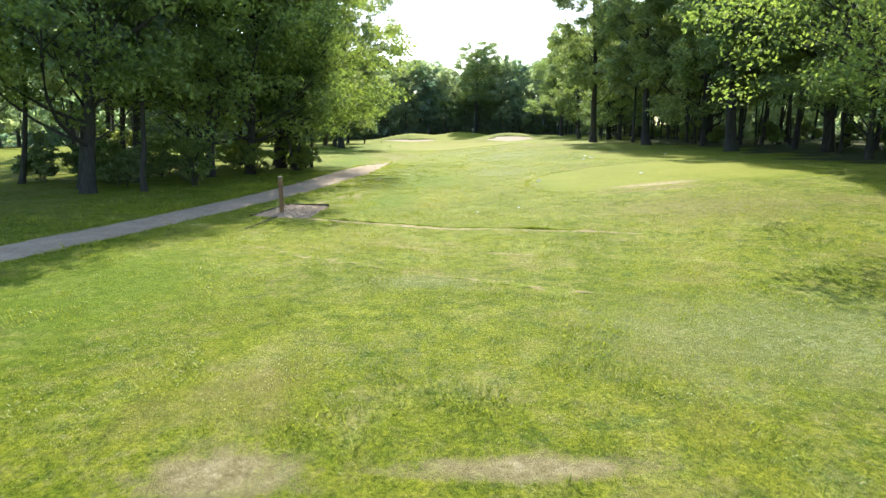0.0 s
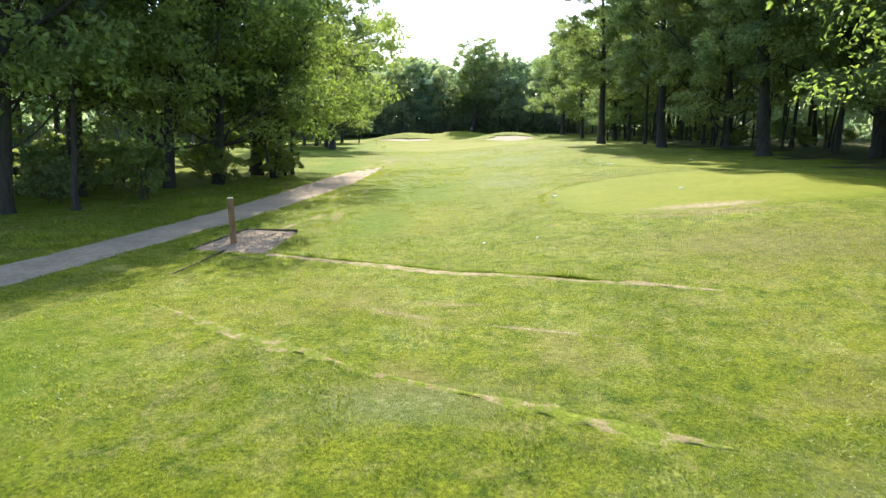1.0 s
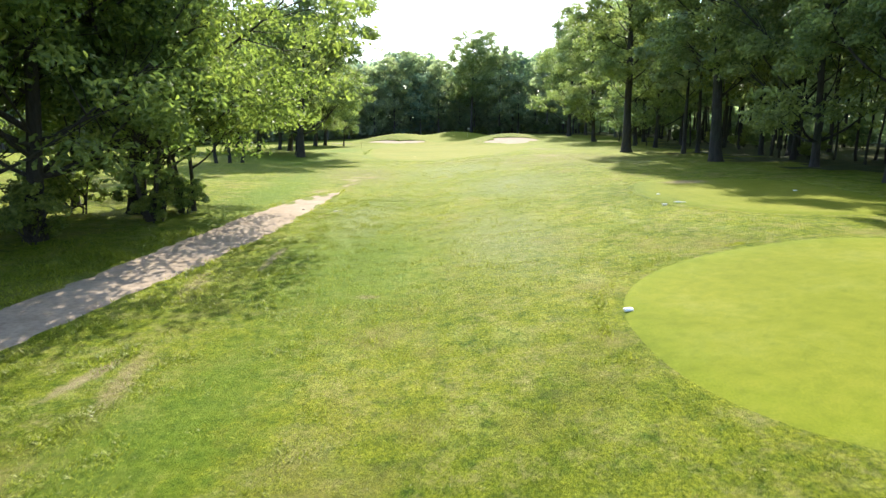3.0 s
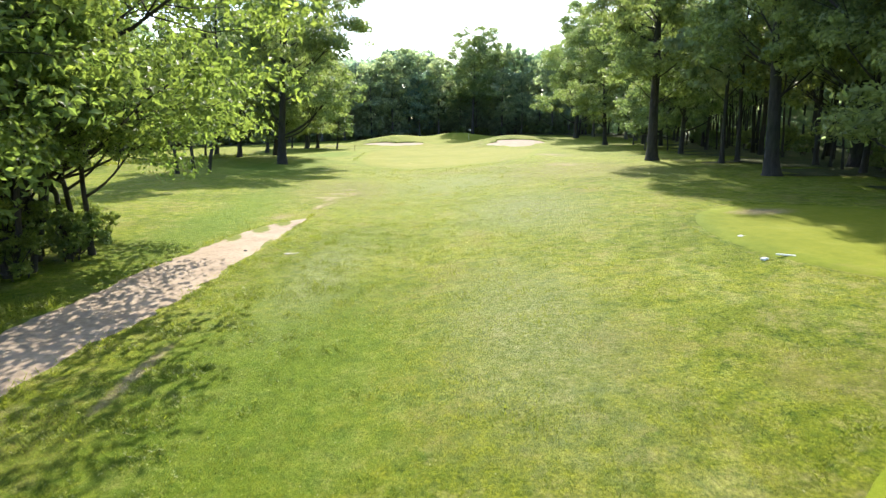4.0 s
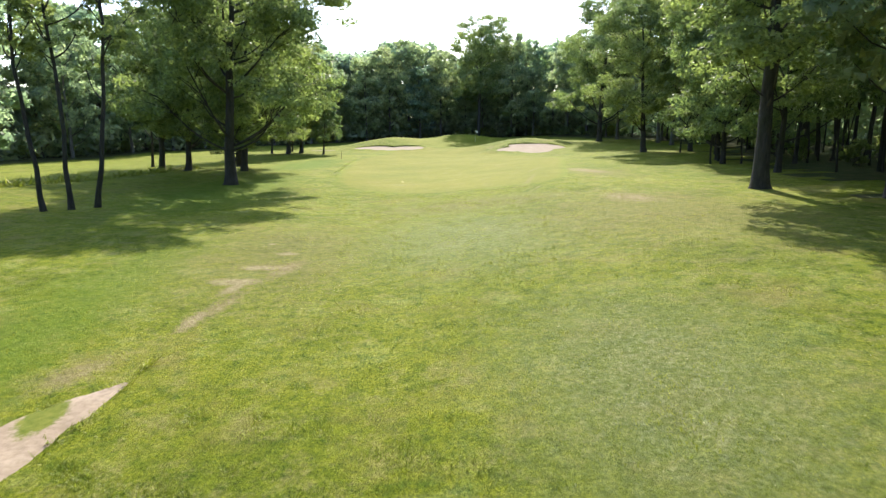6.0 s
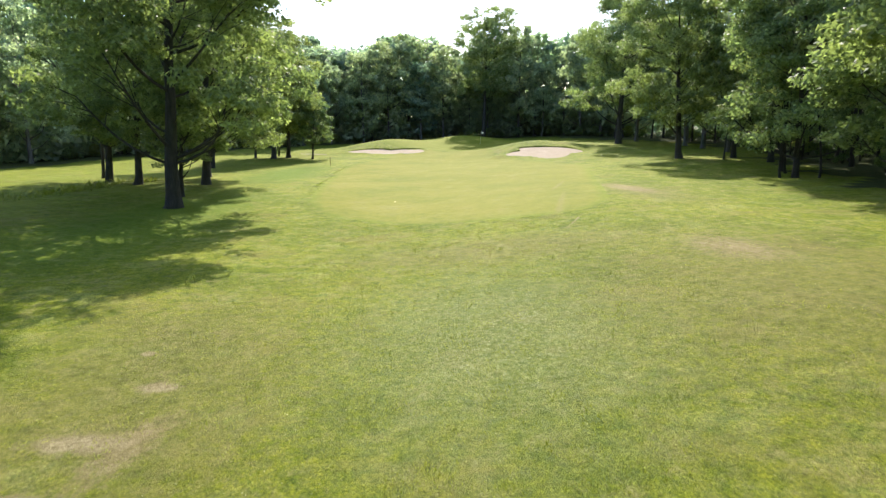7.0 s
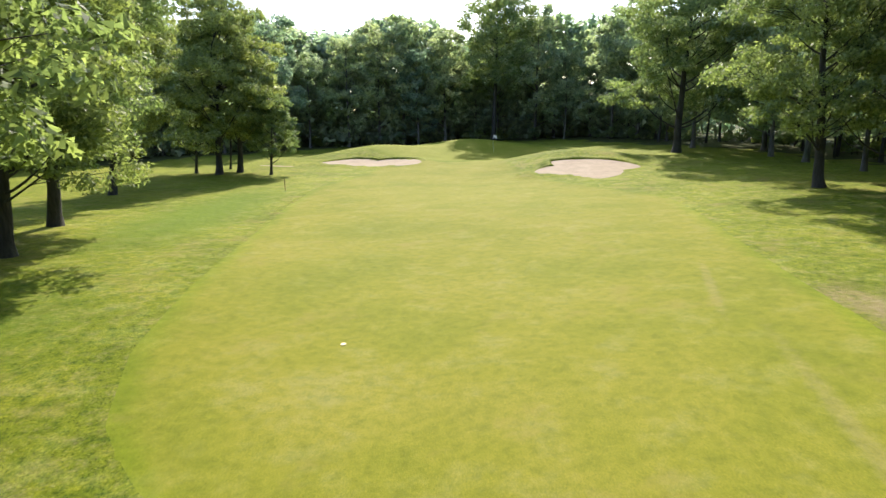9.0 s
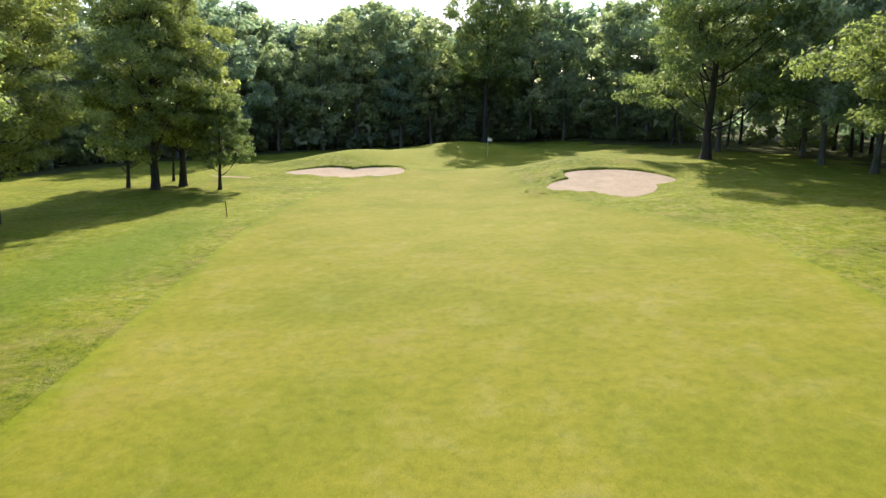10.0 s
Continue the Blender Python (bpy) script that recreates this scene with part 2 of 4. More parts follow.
# worn earth: x, y, half length, half width on the plan, degrees of turn
WORN = [(10.3, 36.4, 1.3, 0.6, 8), (8.6, 55.6, 1.3, 2.0, 10), (-0.4, 24.6, 0.3, 0.14, 0),
        (-3.1, 21.2, 0.22, 1.3, 10), (0.2, 12.4, 0.7, 0.12, -8), (-3.9, 25.5, 0.3, 1.5, 8),
        (-3.55, 44.4, 0.3, 1.5, -8), (-4.6, 41.2, 0.5, 0.9, -20), (-2.9, 47.5, 0.4, 1.2, -10), (10.2, 70.0, 1.0, 3.5, 10), (6.3, 17.5, 2.0, 0.5, -18)]
TRACK = [(6.0, 65.2, 6.2, 0.22, 76.7), (7.5, 73.4, 3.4, 0.18, 72.0)]
ROUGH = turf("rough_grass", (0.092, 0.126, 0.007), (0.131, 0.163, 0.009), (0.165, 0.187, 0.015), (0.18, 0.155, 0.045), 0.52, spots=WORN, bare=0.6, depth=1.45, bleach=0.6, bald=[(-1.65, 3.8, 0.85, 0.5, 5), (0.6, 3.82, 1.3, 0.24, 0), (-3.3, 49.2, 0.45, 0.3, 0), (-3.6, 47.6, 0.9, 0.36, 0), (-3.8, 46.3, 0.95, 0.42, 0), (-4.1, 50.5, 0.2, 0.15, 0), (-3.75, 43.6, 0.25, 0.9, 0), (-3.7, 45.8, 0.25, 0.8, -8), (-2.98, 27.6, 0.16, 1.6, 0), (-0.6, 11.95, 0.7, 0.12, -28), (1.4, 11.05, 1.1, 0.08, -23), (5.75, 61.2, 1.6, 0.05, 66), (-3.6, 21.3, 0.18, 0.9, -14), (-4.1, 19.6, 0.14, 0.7, -14)], lush=[(-1.2, 27.5, 3.2, 6.0, 0), (-5.5, 9.0, 2.6, 4.5, 0), (-2.0, 20.0, 1.3, 4.0, -10), (-11.0, 66.0, 4.5, 14.0, 0), (-12.0, 90.0, 3.6, 14.0, 0), (-6.5, 40.0, 2.0, 14.0, 0)], sheen_in=[(4.5, 6.5, 4.0, 2.2, 0), (-0.4, 9.1, 1.4, 0.7, 0), (2.6, 29.0, 2.0, 6.0, 0), (4.2, 40.0, 3.4, 6.0, 0), (2.0, 51.0, 4.5, 7.0, 0), (-1.5, 33.0, 1.2, 5.0, 0)],
             parched=[(8.5, 52.0, 6.0, 8.5, 0), (6.5, 14.6, 4.0, 2.0, -15), (-3.6, 49.5, 3.6, 7.0, 5), (3.0, 58.0, 7.0, 2.6, 0), (10.5, 68.0, 2.2, 6.0, 8)])
FAIRWAY = turf("fairway_grass", (0.128, 0.146, 0.012), (0.156, 0.163, 0.016), (0.178, 0.176, 0.024), (0.20, 0.168, 0.046), 0.57, 1.6, spots=TRACK, bare=0.22, depth=0.55, frayed=True)
TEE = turf("tee_grass", (0.128, 0.152, 0.010), (0.150, 0.170, 0.013), (0.170, 0.183, 0.018), (0.19, 0.16, 0.045), 0.62, 2.0, spots=[(6.5, 18.2, 1.8, 0.5, -16), (10.2, 36.3, 1.2, 0.6, 10)], bald=[(6.7, 18.1, 1.3, 0.36, -16)], depth=0.4, frayed=True)
GRAVEL = soil_like("path_gravel", (0.235, 0.185, 0.128), (0.30, 0.24, 0.172), (0.36, 0.295, 0.218), 1.0,
                   grown=[(-5.0, 37.3, 0.35, 0.9, 12), (-4.6, 38.7, 0.45, 0.9, 10), (-4.2, 39.9, 0.4, 0.8, 12), (-5.5, 35.6, 0.25, 0.9, 8), (-3.75, 36.4, 0.15, 1.0, 5), (-3.85, 41.6, 0.35, 0.7, 8), (-3.6, 33.0, 0.15, 1.4, 5), (-5.9, 31.5, 0.2, 1.6, 6)])
PAD_GRAVEL = soil_like("pad_gravel", (0.12, 0.088, 0.055), (0.265, 0.205, 0.142), (0.43, 0.35, 0.26), 11.0)
SAND = soil_like("bunker_sand", (0.265, 0.215, 0.150), (0.315, 0.26, 0.185), (0.36, 0.30, 0.22), 0.9, 0.03)
SOIL = soil_like("bare_soil", (0.20, 0.15, 0.085), (0.29, 0.225, 0.135), (0.37, 0.30, 0.19), 2.5, 0.04, patchy=0.07)
SCRAPE = soil_like("scraped_soil", (0.15, 0.11, 0.055), (0.26, 0.205, 0.11), (0.36, 0.29, 0.17), 4.0, 0.04, patchy=0.01)
# Litter colour deepened so that it carries the shade under the trees.
LITTER_SHADED = soil_like("wood_floor", (0.032, 0.044, 0.012), (0.055, 0.066, 0.020), (0.095, 0.082, 0.038), 1.1, 0.06)
LEAF_OAK = leafy("oak_leaves", (0.130, 0.176, 0.100), (0.230, 0.288, 0.152), (1.32, 1.40, 0.76), 0.56, 0.1)
# Paler and bluer than the other leaves: distance haze put into the colour.
LEAF_HAZY = leafy("hazy_wood_leaves", (0.225, 0.275, 0.230), (0.345, 0.395, 0.310), (1.2, 1.42, 1.0), 0.64, 0.12)
LEAF_FRESH = leafy("young_leaves", (0.115, 0.172, 0.082), (0.198, 0.266, 0.116), (1.36, 1.42, 0.64), 0.55, 0.12)
BLADE = leafy("grass_blades", (0.165, 0.225, 0.020), (0.255, 0.305, 0.048), (1.2, 1.22, 1.0), 0.55, 0.3)
CLOVER_SHEEN = leafy("clover_and_sheen", (0.55, 0.54, 0.34), (0.70, 0.66, 0.42), (1.0, 1.0, 0.9), 0.5, 0.05)
BARK = bark_like("oak_bark", (0.012, 0.011, 0.009), (0.060, 0.054, 0.041))
BARK_PALE = bark_like("grey_bark", (0.05, 0.047, 0.04), (0.17, 0.155, 0.13))
TIMBER = bark_like("post_timber", (0.13, 0.07, 0.03), (0.30, 0.17, 0.08), 5.0)
EDGING = bark_like("old_timber", (0.03, 0.02, 0.012), (0.12, 0.085, 0.05), 5.0)
END_GRAIN = plain("end_grain", (0.46, 0.40, 0.30), 0.8)
WHITE = plain("white_paint", (0.8, 0.8, 0.78), 0.4)
BLACK = plain("black_rubber", (0.03, 0.03, 0.03), 0.6)
STONE = plain("pale_stone", (0.22, 0.215, 0.155), 0.9, 0.2)
YELLOW = plain("yellow_paint", (0.55, 0.48, 0.16), 0.6)
FLAGCLOTH = plain("flag_cloth", (0.75, 0.75, 0.72), 0.8)


# ---- mesh helpers ----
def mesh_of(name, verts, faces, mat, smooth=False):
    me = bpy.data.meshes.new(name)
    me.from_pydata([tuple(v) for v in verts], [], [tuple(f) for f in faces])
    me.materials.append(mat)
    if smooth:
        me.polygons.foreach_set("use_smooth", [True] * len(me.polygons))
    me.update()
    return me


def part(name, bm, mat, parent, label=""):
    me = bpy.data.meshes.new(name)
    bm.to_mesh(me)
    bm.free()
    me.materials.append(mat)
    ob = new(name, me)
    ob.parent = parent
    return tagged(ob, label)


def grid_sheet(name, xs, ys, mat, lift=0.0, keep=None):
    """A sheet over the ground; keep(x, y) tells, in plan units, which cells belong to it."""
    gx, gy = np.meshgrid(xs, ys, indexing="ij")
    gz = height(gx, gy) + lift
    nx, ny = gx.shape
    idx = np.arange(nx * ny).reshape(nx, ny)
    quads = np.stack([idx[:-1, :-1], idx[1:, :-1], idx[1:, 1:], idx[:-1, 1:]], -1)
    if keep is not None:
        cx, cy = (gx[:-1, :-1] + gx[1:, 1:]) / 2, (gy[:-1, :-1] + gy[1:, 1:]) / 2
        quads = quads[keep(cx / U, cy / U)]
    quads = quads.reshape(-1, 4)
    used, inv = np.unique(quads, return_inverse=True)
    verts = np.stack([gx.ravel(), gy.ravel(), gz.ravel()], -1)[used]
    me = mesh_of(name, verts.tolist(), inv.reshape(-1, 4).tolist(), mat, True)
    return new(name, me)


def rim_marks(me, values):
    """Keeps on each point how far inside the sheet it lies, 0 to 1."""
    at = me.attributes.new("inner", "FLOAT", "POINT")
    at.data.foreach_set("value", [float(v) for v in values])


def outline_sheet(name, centre, radius_at, mat, lift, rings=10, spokes=72):
    """A sheet with a closed outline round a centre, in plan units, lying on the ground."""
    verts, faces = [], []
    for r in range(rings + 1):
        for s in range(spokes):
            a = 2 * math.pi * s / spokes
            ux, uy = radius_at(a)
            f = r / rings
            x, y = (centre[0] + ux * f) * U, (centre[1] + uy * f) * U
            verts.append((x, y, float(height(x, y)) + lift * (1 if r < rings else -1.2)))
    for r in range(rings):
        for s in range(spokes):
            a, b = r * spokes + s, r * spokes + (s + 1) % spokes
            faces.append((a, b, b + spokes, a + spokes) if r else (a, b + spokes, a + spokes))
    me = mesh_of(name, verts, faces, mat, True)
    rim_marks(me, [min(1.0, 3.6 * (1 - r / rings)) for r in range(rings + 1) for _ in range(spokes)])
    return new(name, me)


def band_sheet(name, line, mat, lift, across=6, wobble=0.12, seed=1, freq=1.3):
    """A strip along rows of (x, y, half width) on the plan, with uneven edges."""
    line = np.array(line, float)
    t = np.linspace(0, len(line) - 1, (len(line) - 1) * 14 + 1)
    c = np.stack([np.interp(t, range(len(line)), line[:, k]) for k in range(3)], -1)
    for _ in range(6):
        c[1:-1] = (c[:-2] + 2 * c[1:-1] + c[2:]) / 4
    d = np.gradient(c[:, :2], axis=0)
    n = np.stack([d[:, 1], -d[:, 0]], -1) / np.linalg.norm(d, axis=1)[:, None]
    verts, faces, k = [], [], across + 1
    for i in range(len(c)):
        for j in range(k):
            f = 2 * j / across - 1
            w = c[i, 2] * (1 + (wobble * noise.noise((c[i, 0] * freq, c[i, 1] * freq, seed + 7 * (f > 0))) * 2 if j in (0, across) else 0))
            p = (c[i, :2] + n[i] * f * w) * U
            verts.append((p[0], p[1], float(height(*p)) + (lift if 0 < j < across else -lift)))
    for i in range(len(c) - 1):
        for j in range(across):
            a = i * k + j
            faces.append((a, a + 1, a + k + 1, a + k))
    return new(name, mesh_of(name, verts, faces, mat, True))


# ---- ground ----
def spread(a, b, step_near, centre_a, centre_b, grow=1.16):
    """Grid lines, even between centre_a and centre_b and widening outside."""
    v = list(np.arange(centre_a, centre_b + 1e-6, step_near))
    s, x = step_near, v[-1]
    while x < b:
        s *= grow
        x += s
        v.append(x)
    s, x = step_near, v[0]
    while x > a:
        s *= grow
        x -= s
        v.insert(0, x)
    return np.array(v)


ground = grid_sheet("ground", spread(-1500, 1500, 0.6, -16, 22), spread(-900, 2500, 0.6, 0, 145), ROUGH)
tagged(ground, "rough grass ground of a golf hole with dry patches", "ground", kind="structure")

PATH = [(-11.4, 0.0, 0.85), (-9.7, 6.0, 0.85), (-8.75, 10.0, 0.8), (-7.6, 14.0, 0.75), (-6.75, 18.0, 0.75), (-6.0, 22.0, 0.85), (-5.4, 26.0, 0.95), (-4.95, 30.0, 1.1),
        (-4.7, 34.0, 1.05), (-4.45, 37.0, 0.9), (-4.2, 39.3, 0.62), (-3.9, 40.2, 0.38), (-3.6, 40.9, 0.04)]
path = band_sheet("gravel_path", PATH, GRAVEL, 0.025, 6, 0.16, 1, 2.2)
tagged(path, "pale gravel path that fades into the grass", "path", kind="structure")


FAIR_Y = [62.8, 63.0, 63.5, 64.3, 65.8, 67.5, 70.4, 75.5, 83.5, 91.0, 102.0, 112.0, 122.0]
FAIR_L = [4.6, 2.8, 0.7, -1.3, -3.4, -4.8, -5.9, -6.7, -7.6, -8.3, -8.4, -6.0, -5.0]
FAIR_R = [5.0, 6.0, 6.9, 7.5, 8.2, 8.7, 9.3, 10.2, 11.8, 13.0, 8.0, 6.5, 7.0]


def fairway_sheet():
    ys = np.interp(np.linspace(0, len(FAIR_Y) - 1, 150), range(len(FAIR_Y)), FAIR_Y)
    fl, fr = np.interp(ys, FAIR_Y, FAIR_L), np.interp(ys, FAIR_Y, FAIR_R)
    for _ in range(8):
        fl[1:-1], fr[1:-1] = (fl[:-2] + 2 * fl[1:-1] + fl[2:]) / 4, (fr[:-2] + 2 * fr[1:-1] + fr[2:]) / 4
    verts, faces, n = [], [], 41
    for row, (y, l, r) in enumerate(zip(ys, fl, fr)):
        for k in range(n):
            x = l + (r - l) * k / (n - 1)
            edge = min((r - l) * min(k, n - 1 - k) / (n - 1), y - ys[0])
            verts.append((x * U, y * U, float(height(x * U, y * U)) - 0.003 + 0.012 * min(1.0, edge / 0.5)))
    for i in range(len(ys) - 1):
        for k in range(n - 1):
            a = i * n + k
            faces.append((a, a + 1, a + n + 1, a + n))
    me = mesh_of("fairway", verts, faces, FAIRWAY, True)
    rim_marks(me, [min(1.0, (r - l) * min(k, n - 1 - k) / (n - 1) / 0.9, (y - ys[0]) / 1.2) for y, l, r in zip(ys, fl, fr) for k in range(n)])
    return new("fairway", me)


fairway = fairway_sheet()
tagged(fairway, "closely mown yellow-green fairway", "fairway", kind="structure")


def oval(rx, ry, power=1.0):
    """Outline function of an oval, squarer for a power under 1."""
    def radius(a):
        c, s = math.cos(a), math.sin(a)
        return rx * abs(c) ** power * (1 if c > 0 else -1), ry * abs(s) ** power * (1 if s > 0 else -1)
    return radius


green = outline_sheet("green", (2.5, 127.5), oval(11.0, 9.0), TEE, 0.04, 20, 90)
tagged(green, "finely mown putting green on a mound", "green", kind="structure")
tee_near = outline_sheet("tee_box", (8.4, 21.5), oval(5.05, 4.1, 0.85), TEE, 0.025, 14, 80)
tagged(tee_near, "rounded mown tee of short bright grass", "tee", kind="structure")
tee_far = outline_sheet("tee_box", (10.9, 33.0), oval(3.4, 4.7, 0.85), TEE, 0.04, 14, 80)
tagged(tee_far, "mown forward tee half in tree shade", "tee", kind="structure")
bank = band_sheet("worn_earth", [(-3.7, 16.1, 0.10), (-2.7, 15.68, 0.15), (-1.8, 15.3, 0.15), (-0.9, 14.98, 0.19), (-0.2, 14.62, 0.18), (0.5, 14.3, 0.16), (1.0, 14.05, 0.10), (1.5, 13.8, 0.05), (1.95, 13.55, 0.09), (2.4, 13.25, 0.04), (2.85, 13.05, 0.12), (3.2, 12.95, 0.15), (3.7, 12.65, 0.12), (4.3, 12.35, 0.03)],
                  SOIL, 0.004, 4, 0.7, 3, 3.5)
tagged(bank, "strip of bare earth under a small turf edge", "earth", kind="structure")
EARTH_LINE = [(-4.72, 12.68, 0.01), (-4.03, 12.21, 0.07), (-2.85, 11.27, 0.12), (-2.1, 10.72, 0.16), (-1.53, 10.40, 0.12), (-0.79, 9.83, 0.06), (0.56, 9.14, 0.09), (1.14, 8.78, 0.17), (1.6, 8.53, 0.14), (2.4, 8.2, 0.06)]
scrape = band_sheet("worn_earth", EARTH_LINE, SCRAPE, 0.004, 4, 0.9, 9, 3.5)
tagged(scrape, "thin broken line of bare earth in the grass", "earth", kind="structure")


def bunker_sheet(key, label):
    def radius(a):
        r = 0.99 * float(bunker_reach(key, (a + math.pi) % (2 * math.pi) - math.pi))
        return r * math.cos(a), r * math.sin(a)

    ob = outline_sheet("bunker", BUNKERS[key][0], radius, SAND, 0.055, 26, 140)
    return tagged(ob, label, "bunker", kind="structure")


bunker_sheet("right", "wide bunker of pale pink sand with a lobed edge")
bunker_sheet("left", "shallow sand bunker under the green's shoulder")


def bunker_lip(key, label):
    """The turf that stands over the sand: highest at the far side, none in front."""
    (cx, cy), _, _ = BUNKERS[key]
    spokes, verts, faces = 160, [], []
    profile = ((0.955, 0.0, 0.02), (0.965, 0.55, 0.02), (0.985, 0.95, 0.02), (1.03, 1.0, 0.02), (1.09, 0.75, 0.02), (1.16, 0.3, 0.02), (1.24, 0.0, -0.03))
    for k in range(spokes):
        a = 2 * math.pi * k / spokes - math.pi
        reach = float(bunker_reach(key, a)) * (1 + 0.012 * math.sin(23 * a) + 0.010 * math.sin(41 * a + 1))
        back = float(step(-0.15, 0.55, math.sin(a)))
        tall = back * (0.12 + 0.025 * math.sin(9 * a))
        foot = (cx + 0.95 * reach * math.cos(a)) * U, (cy + 0.95 * reach * math.sin(a)) * U
        z0 = float(height(*foot)) + 0.03 - 0.10 * (1 - back)
        for q, share, lift in profile:
            x, y = (cx + q * reach * math.cos(a)) * U, (cy + q * reach * math.sin(a)) * U
            ground_z = float(height(x, y)) + lift - 0.08 * (1 - back)
            verts.append((x, y, z0 if share == 0 and q < 1 else max(ground_z, z0) + share * tall))
    n = len(profile)
    for k in range(spokes):
        for j in range(n - 1):
            p, r = k * n + j, (k + 1) % spokes * n + j
            faces.append((p, p + 1, r + 1, r))
    ob = new("bunker_lip", mesh_of("bunker_lip", verts, faces, ROUGH, True))
    return tagged(ob, label, "turf edge", kind="structure")


bunker_lip("right", "raised turf lip round the wide bunker")
bunker_lip("left", "raised turf lip round the shallow bunker")

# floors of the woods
wood_floor_r = grid_sheet("wood_floor", np.arange(14, 110, 1.2), np.arange(-20, 260, 1.2), LITTER_SHADED, 0.03,
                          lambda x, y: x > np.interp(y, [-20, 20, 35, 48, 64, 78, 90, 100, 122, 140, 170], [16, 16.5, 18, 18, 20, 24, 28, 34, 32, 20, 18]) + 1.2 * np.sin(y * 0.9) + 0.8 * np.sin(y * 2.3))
tagged(wood_floor_r, "leaf litter on the wood floor with shade in its colour", "wood floor", kind="structure")
wood_floor_b = grid_sheet("wood_floor", np.arange(-110, 24, 1.6), np.arange(40, 260, 1.6), LITTER_SHADED, 0.03,
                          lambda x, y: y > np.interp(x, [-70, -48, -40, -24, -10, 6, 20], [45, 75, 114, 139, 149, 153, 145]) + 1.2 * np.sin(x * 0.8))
tagged(wood_floor_b, "floor of the wood behind the green, shade in its colour", "wood floor", kind="structure")


# ---- trees ----
def tube(verts, faces, pts, radii, sides=7):
    """Adds a tapered tube along pts."""
    base = len(verts)
    for i, (p, r) in enumerate(zip(pts, radii)):
        d = pts[min(i + 1, len(pts) - 1)] - pts[max(i - 1, 0)]
        d = d / (np.linalg.norm(d) + 1e-9)
        a = np.cross(d, (0.3, 0.9, 0.2) if abs(d[2]) > 0.7 else (0, 0, 1.0))
        a /= np.linalg.norm(a) + 1e-9
        b = np.cross(d, a)
        for s in range(sides):
            t = 2 * math.pi * s / sides
            verts.append(p + r * (a * math.cos(t) + b * math.sin(t)))
    for i in range(len(pts) - 1):
        for s in range(sides):
            q = base + i * sides + s
            w = base + i * sides + (s + 1) % sides
            faces.append((q, w, w + sides, q + sides))
    faces.append(tuple(base + (len(pts) - 1) * sides + s for s in range(sides)))


def leaf_cloud(rng, centres, sizes, count, leaf, flat=0.68, folded=False):
    """count leaves round clump centres, most of them facing up and out; near ones are folded diamonds."""
    k = rng.choice(len(centres), count, p=sizes ** 2 / (sizes ** 2).sum())
    way = rng.normal(size=(count, 3))
    way /= np.linalg.norm(way, axis=1)[:, None]
    rad = rng.random(count) ** 0.45
    off = way * (rad * sizes[k])[:, None] * np.array([1.1, 1.1, flat])
    pos = centres[k] + off
    nrm = way * 0.8 + np.array([0, 0, 0.4]) + rng.normal(size=(count, 3)) * 0.55
    nrm /= np.linalg.norm(nrm, axis=1)[:, None]
    u = np.cross(nrm, rng.normal(size=(count, 3)))
    u /= np.linalg.norm(u, axis=1)[:, None]
    v = np.cross(nrm, u)
    s = (leaf * rng.uniform(0.6, 1.35, count))[:, None]
    if not folded:
        verts = np.stack([pos - u * s * 0.5 - v * s * 0.34, pos + u * s * 0.74 + nrm * s * 0.06, pos - u * s * 0.4 + v * s * 0.36], 1)
        return verts.reshape(-1, 3), np.arange(count * 3).reshape(-1, 3)
    verts = np.stack([pos - u * s * 0.62, pos + v * s * 0.34 + nrm * s * 0.12, pos + u * s * 0.62 - nrm * s * 0.08, pos - v * s * 0.34 + nrm * s * 0.12], 1)
    return verts.reshape(-1, 3), np.arange(count * 4).reshape(-1, 4)


def crown_width(kind_of, v):
    """Share of the crown's reach at a share v of its height."""
    if kind_of == "column":
        return 0.5 + 0.5 * math.sin(math.pi * min(1.0, 0.12 + v * 0.86))
    if kind_of == "ovate":
        return math.sqrt(max(0.30, 1 - ((v - 0.58) / 0.66) ** 2))
    if kind_of == "spread":
        return math.sqrt(max(0.12, 1 - ((v - 0.36) / 0.78) ** 2))
    return math.sqrt(max(0.07, 1 - ((v - 0.40) / 0.66) ** 2))


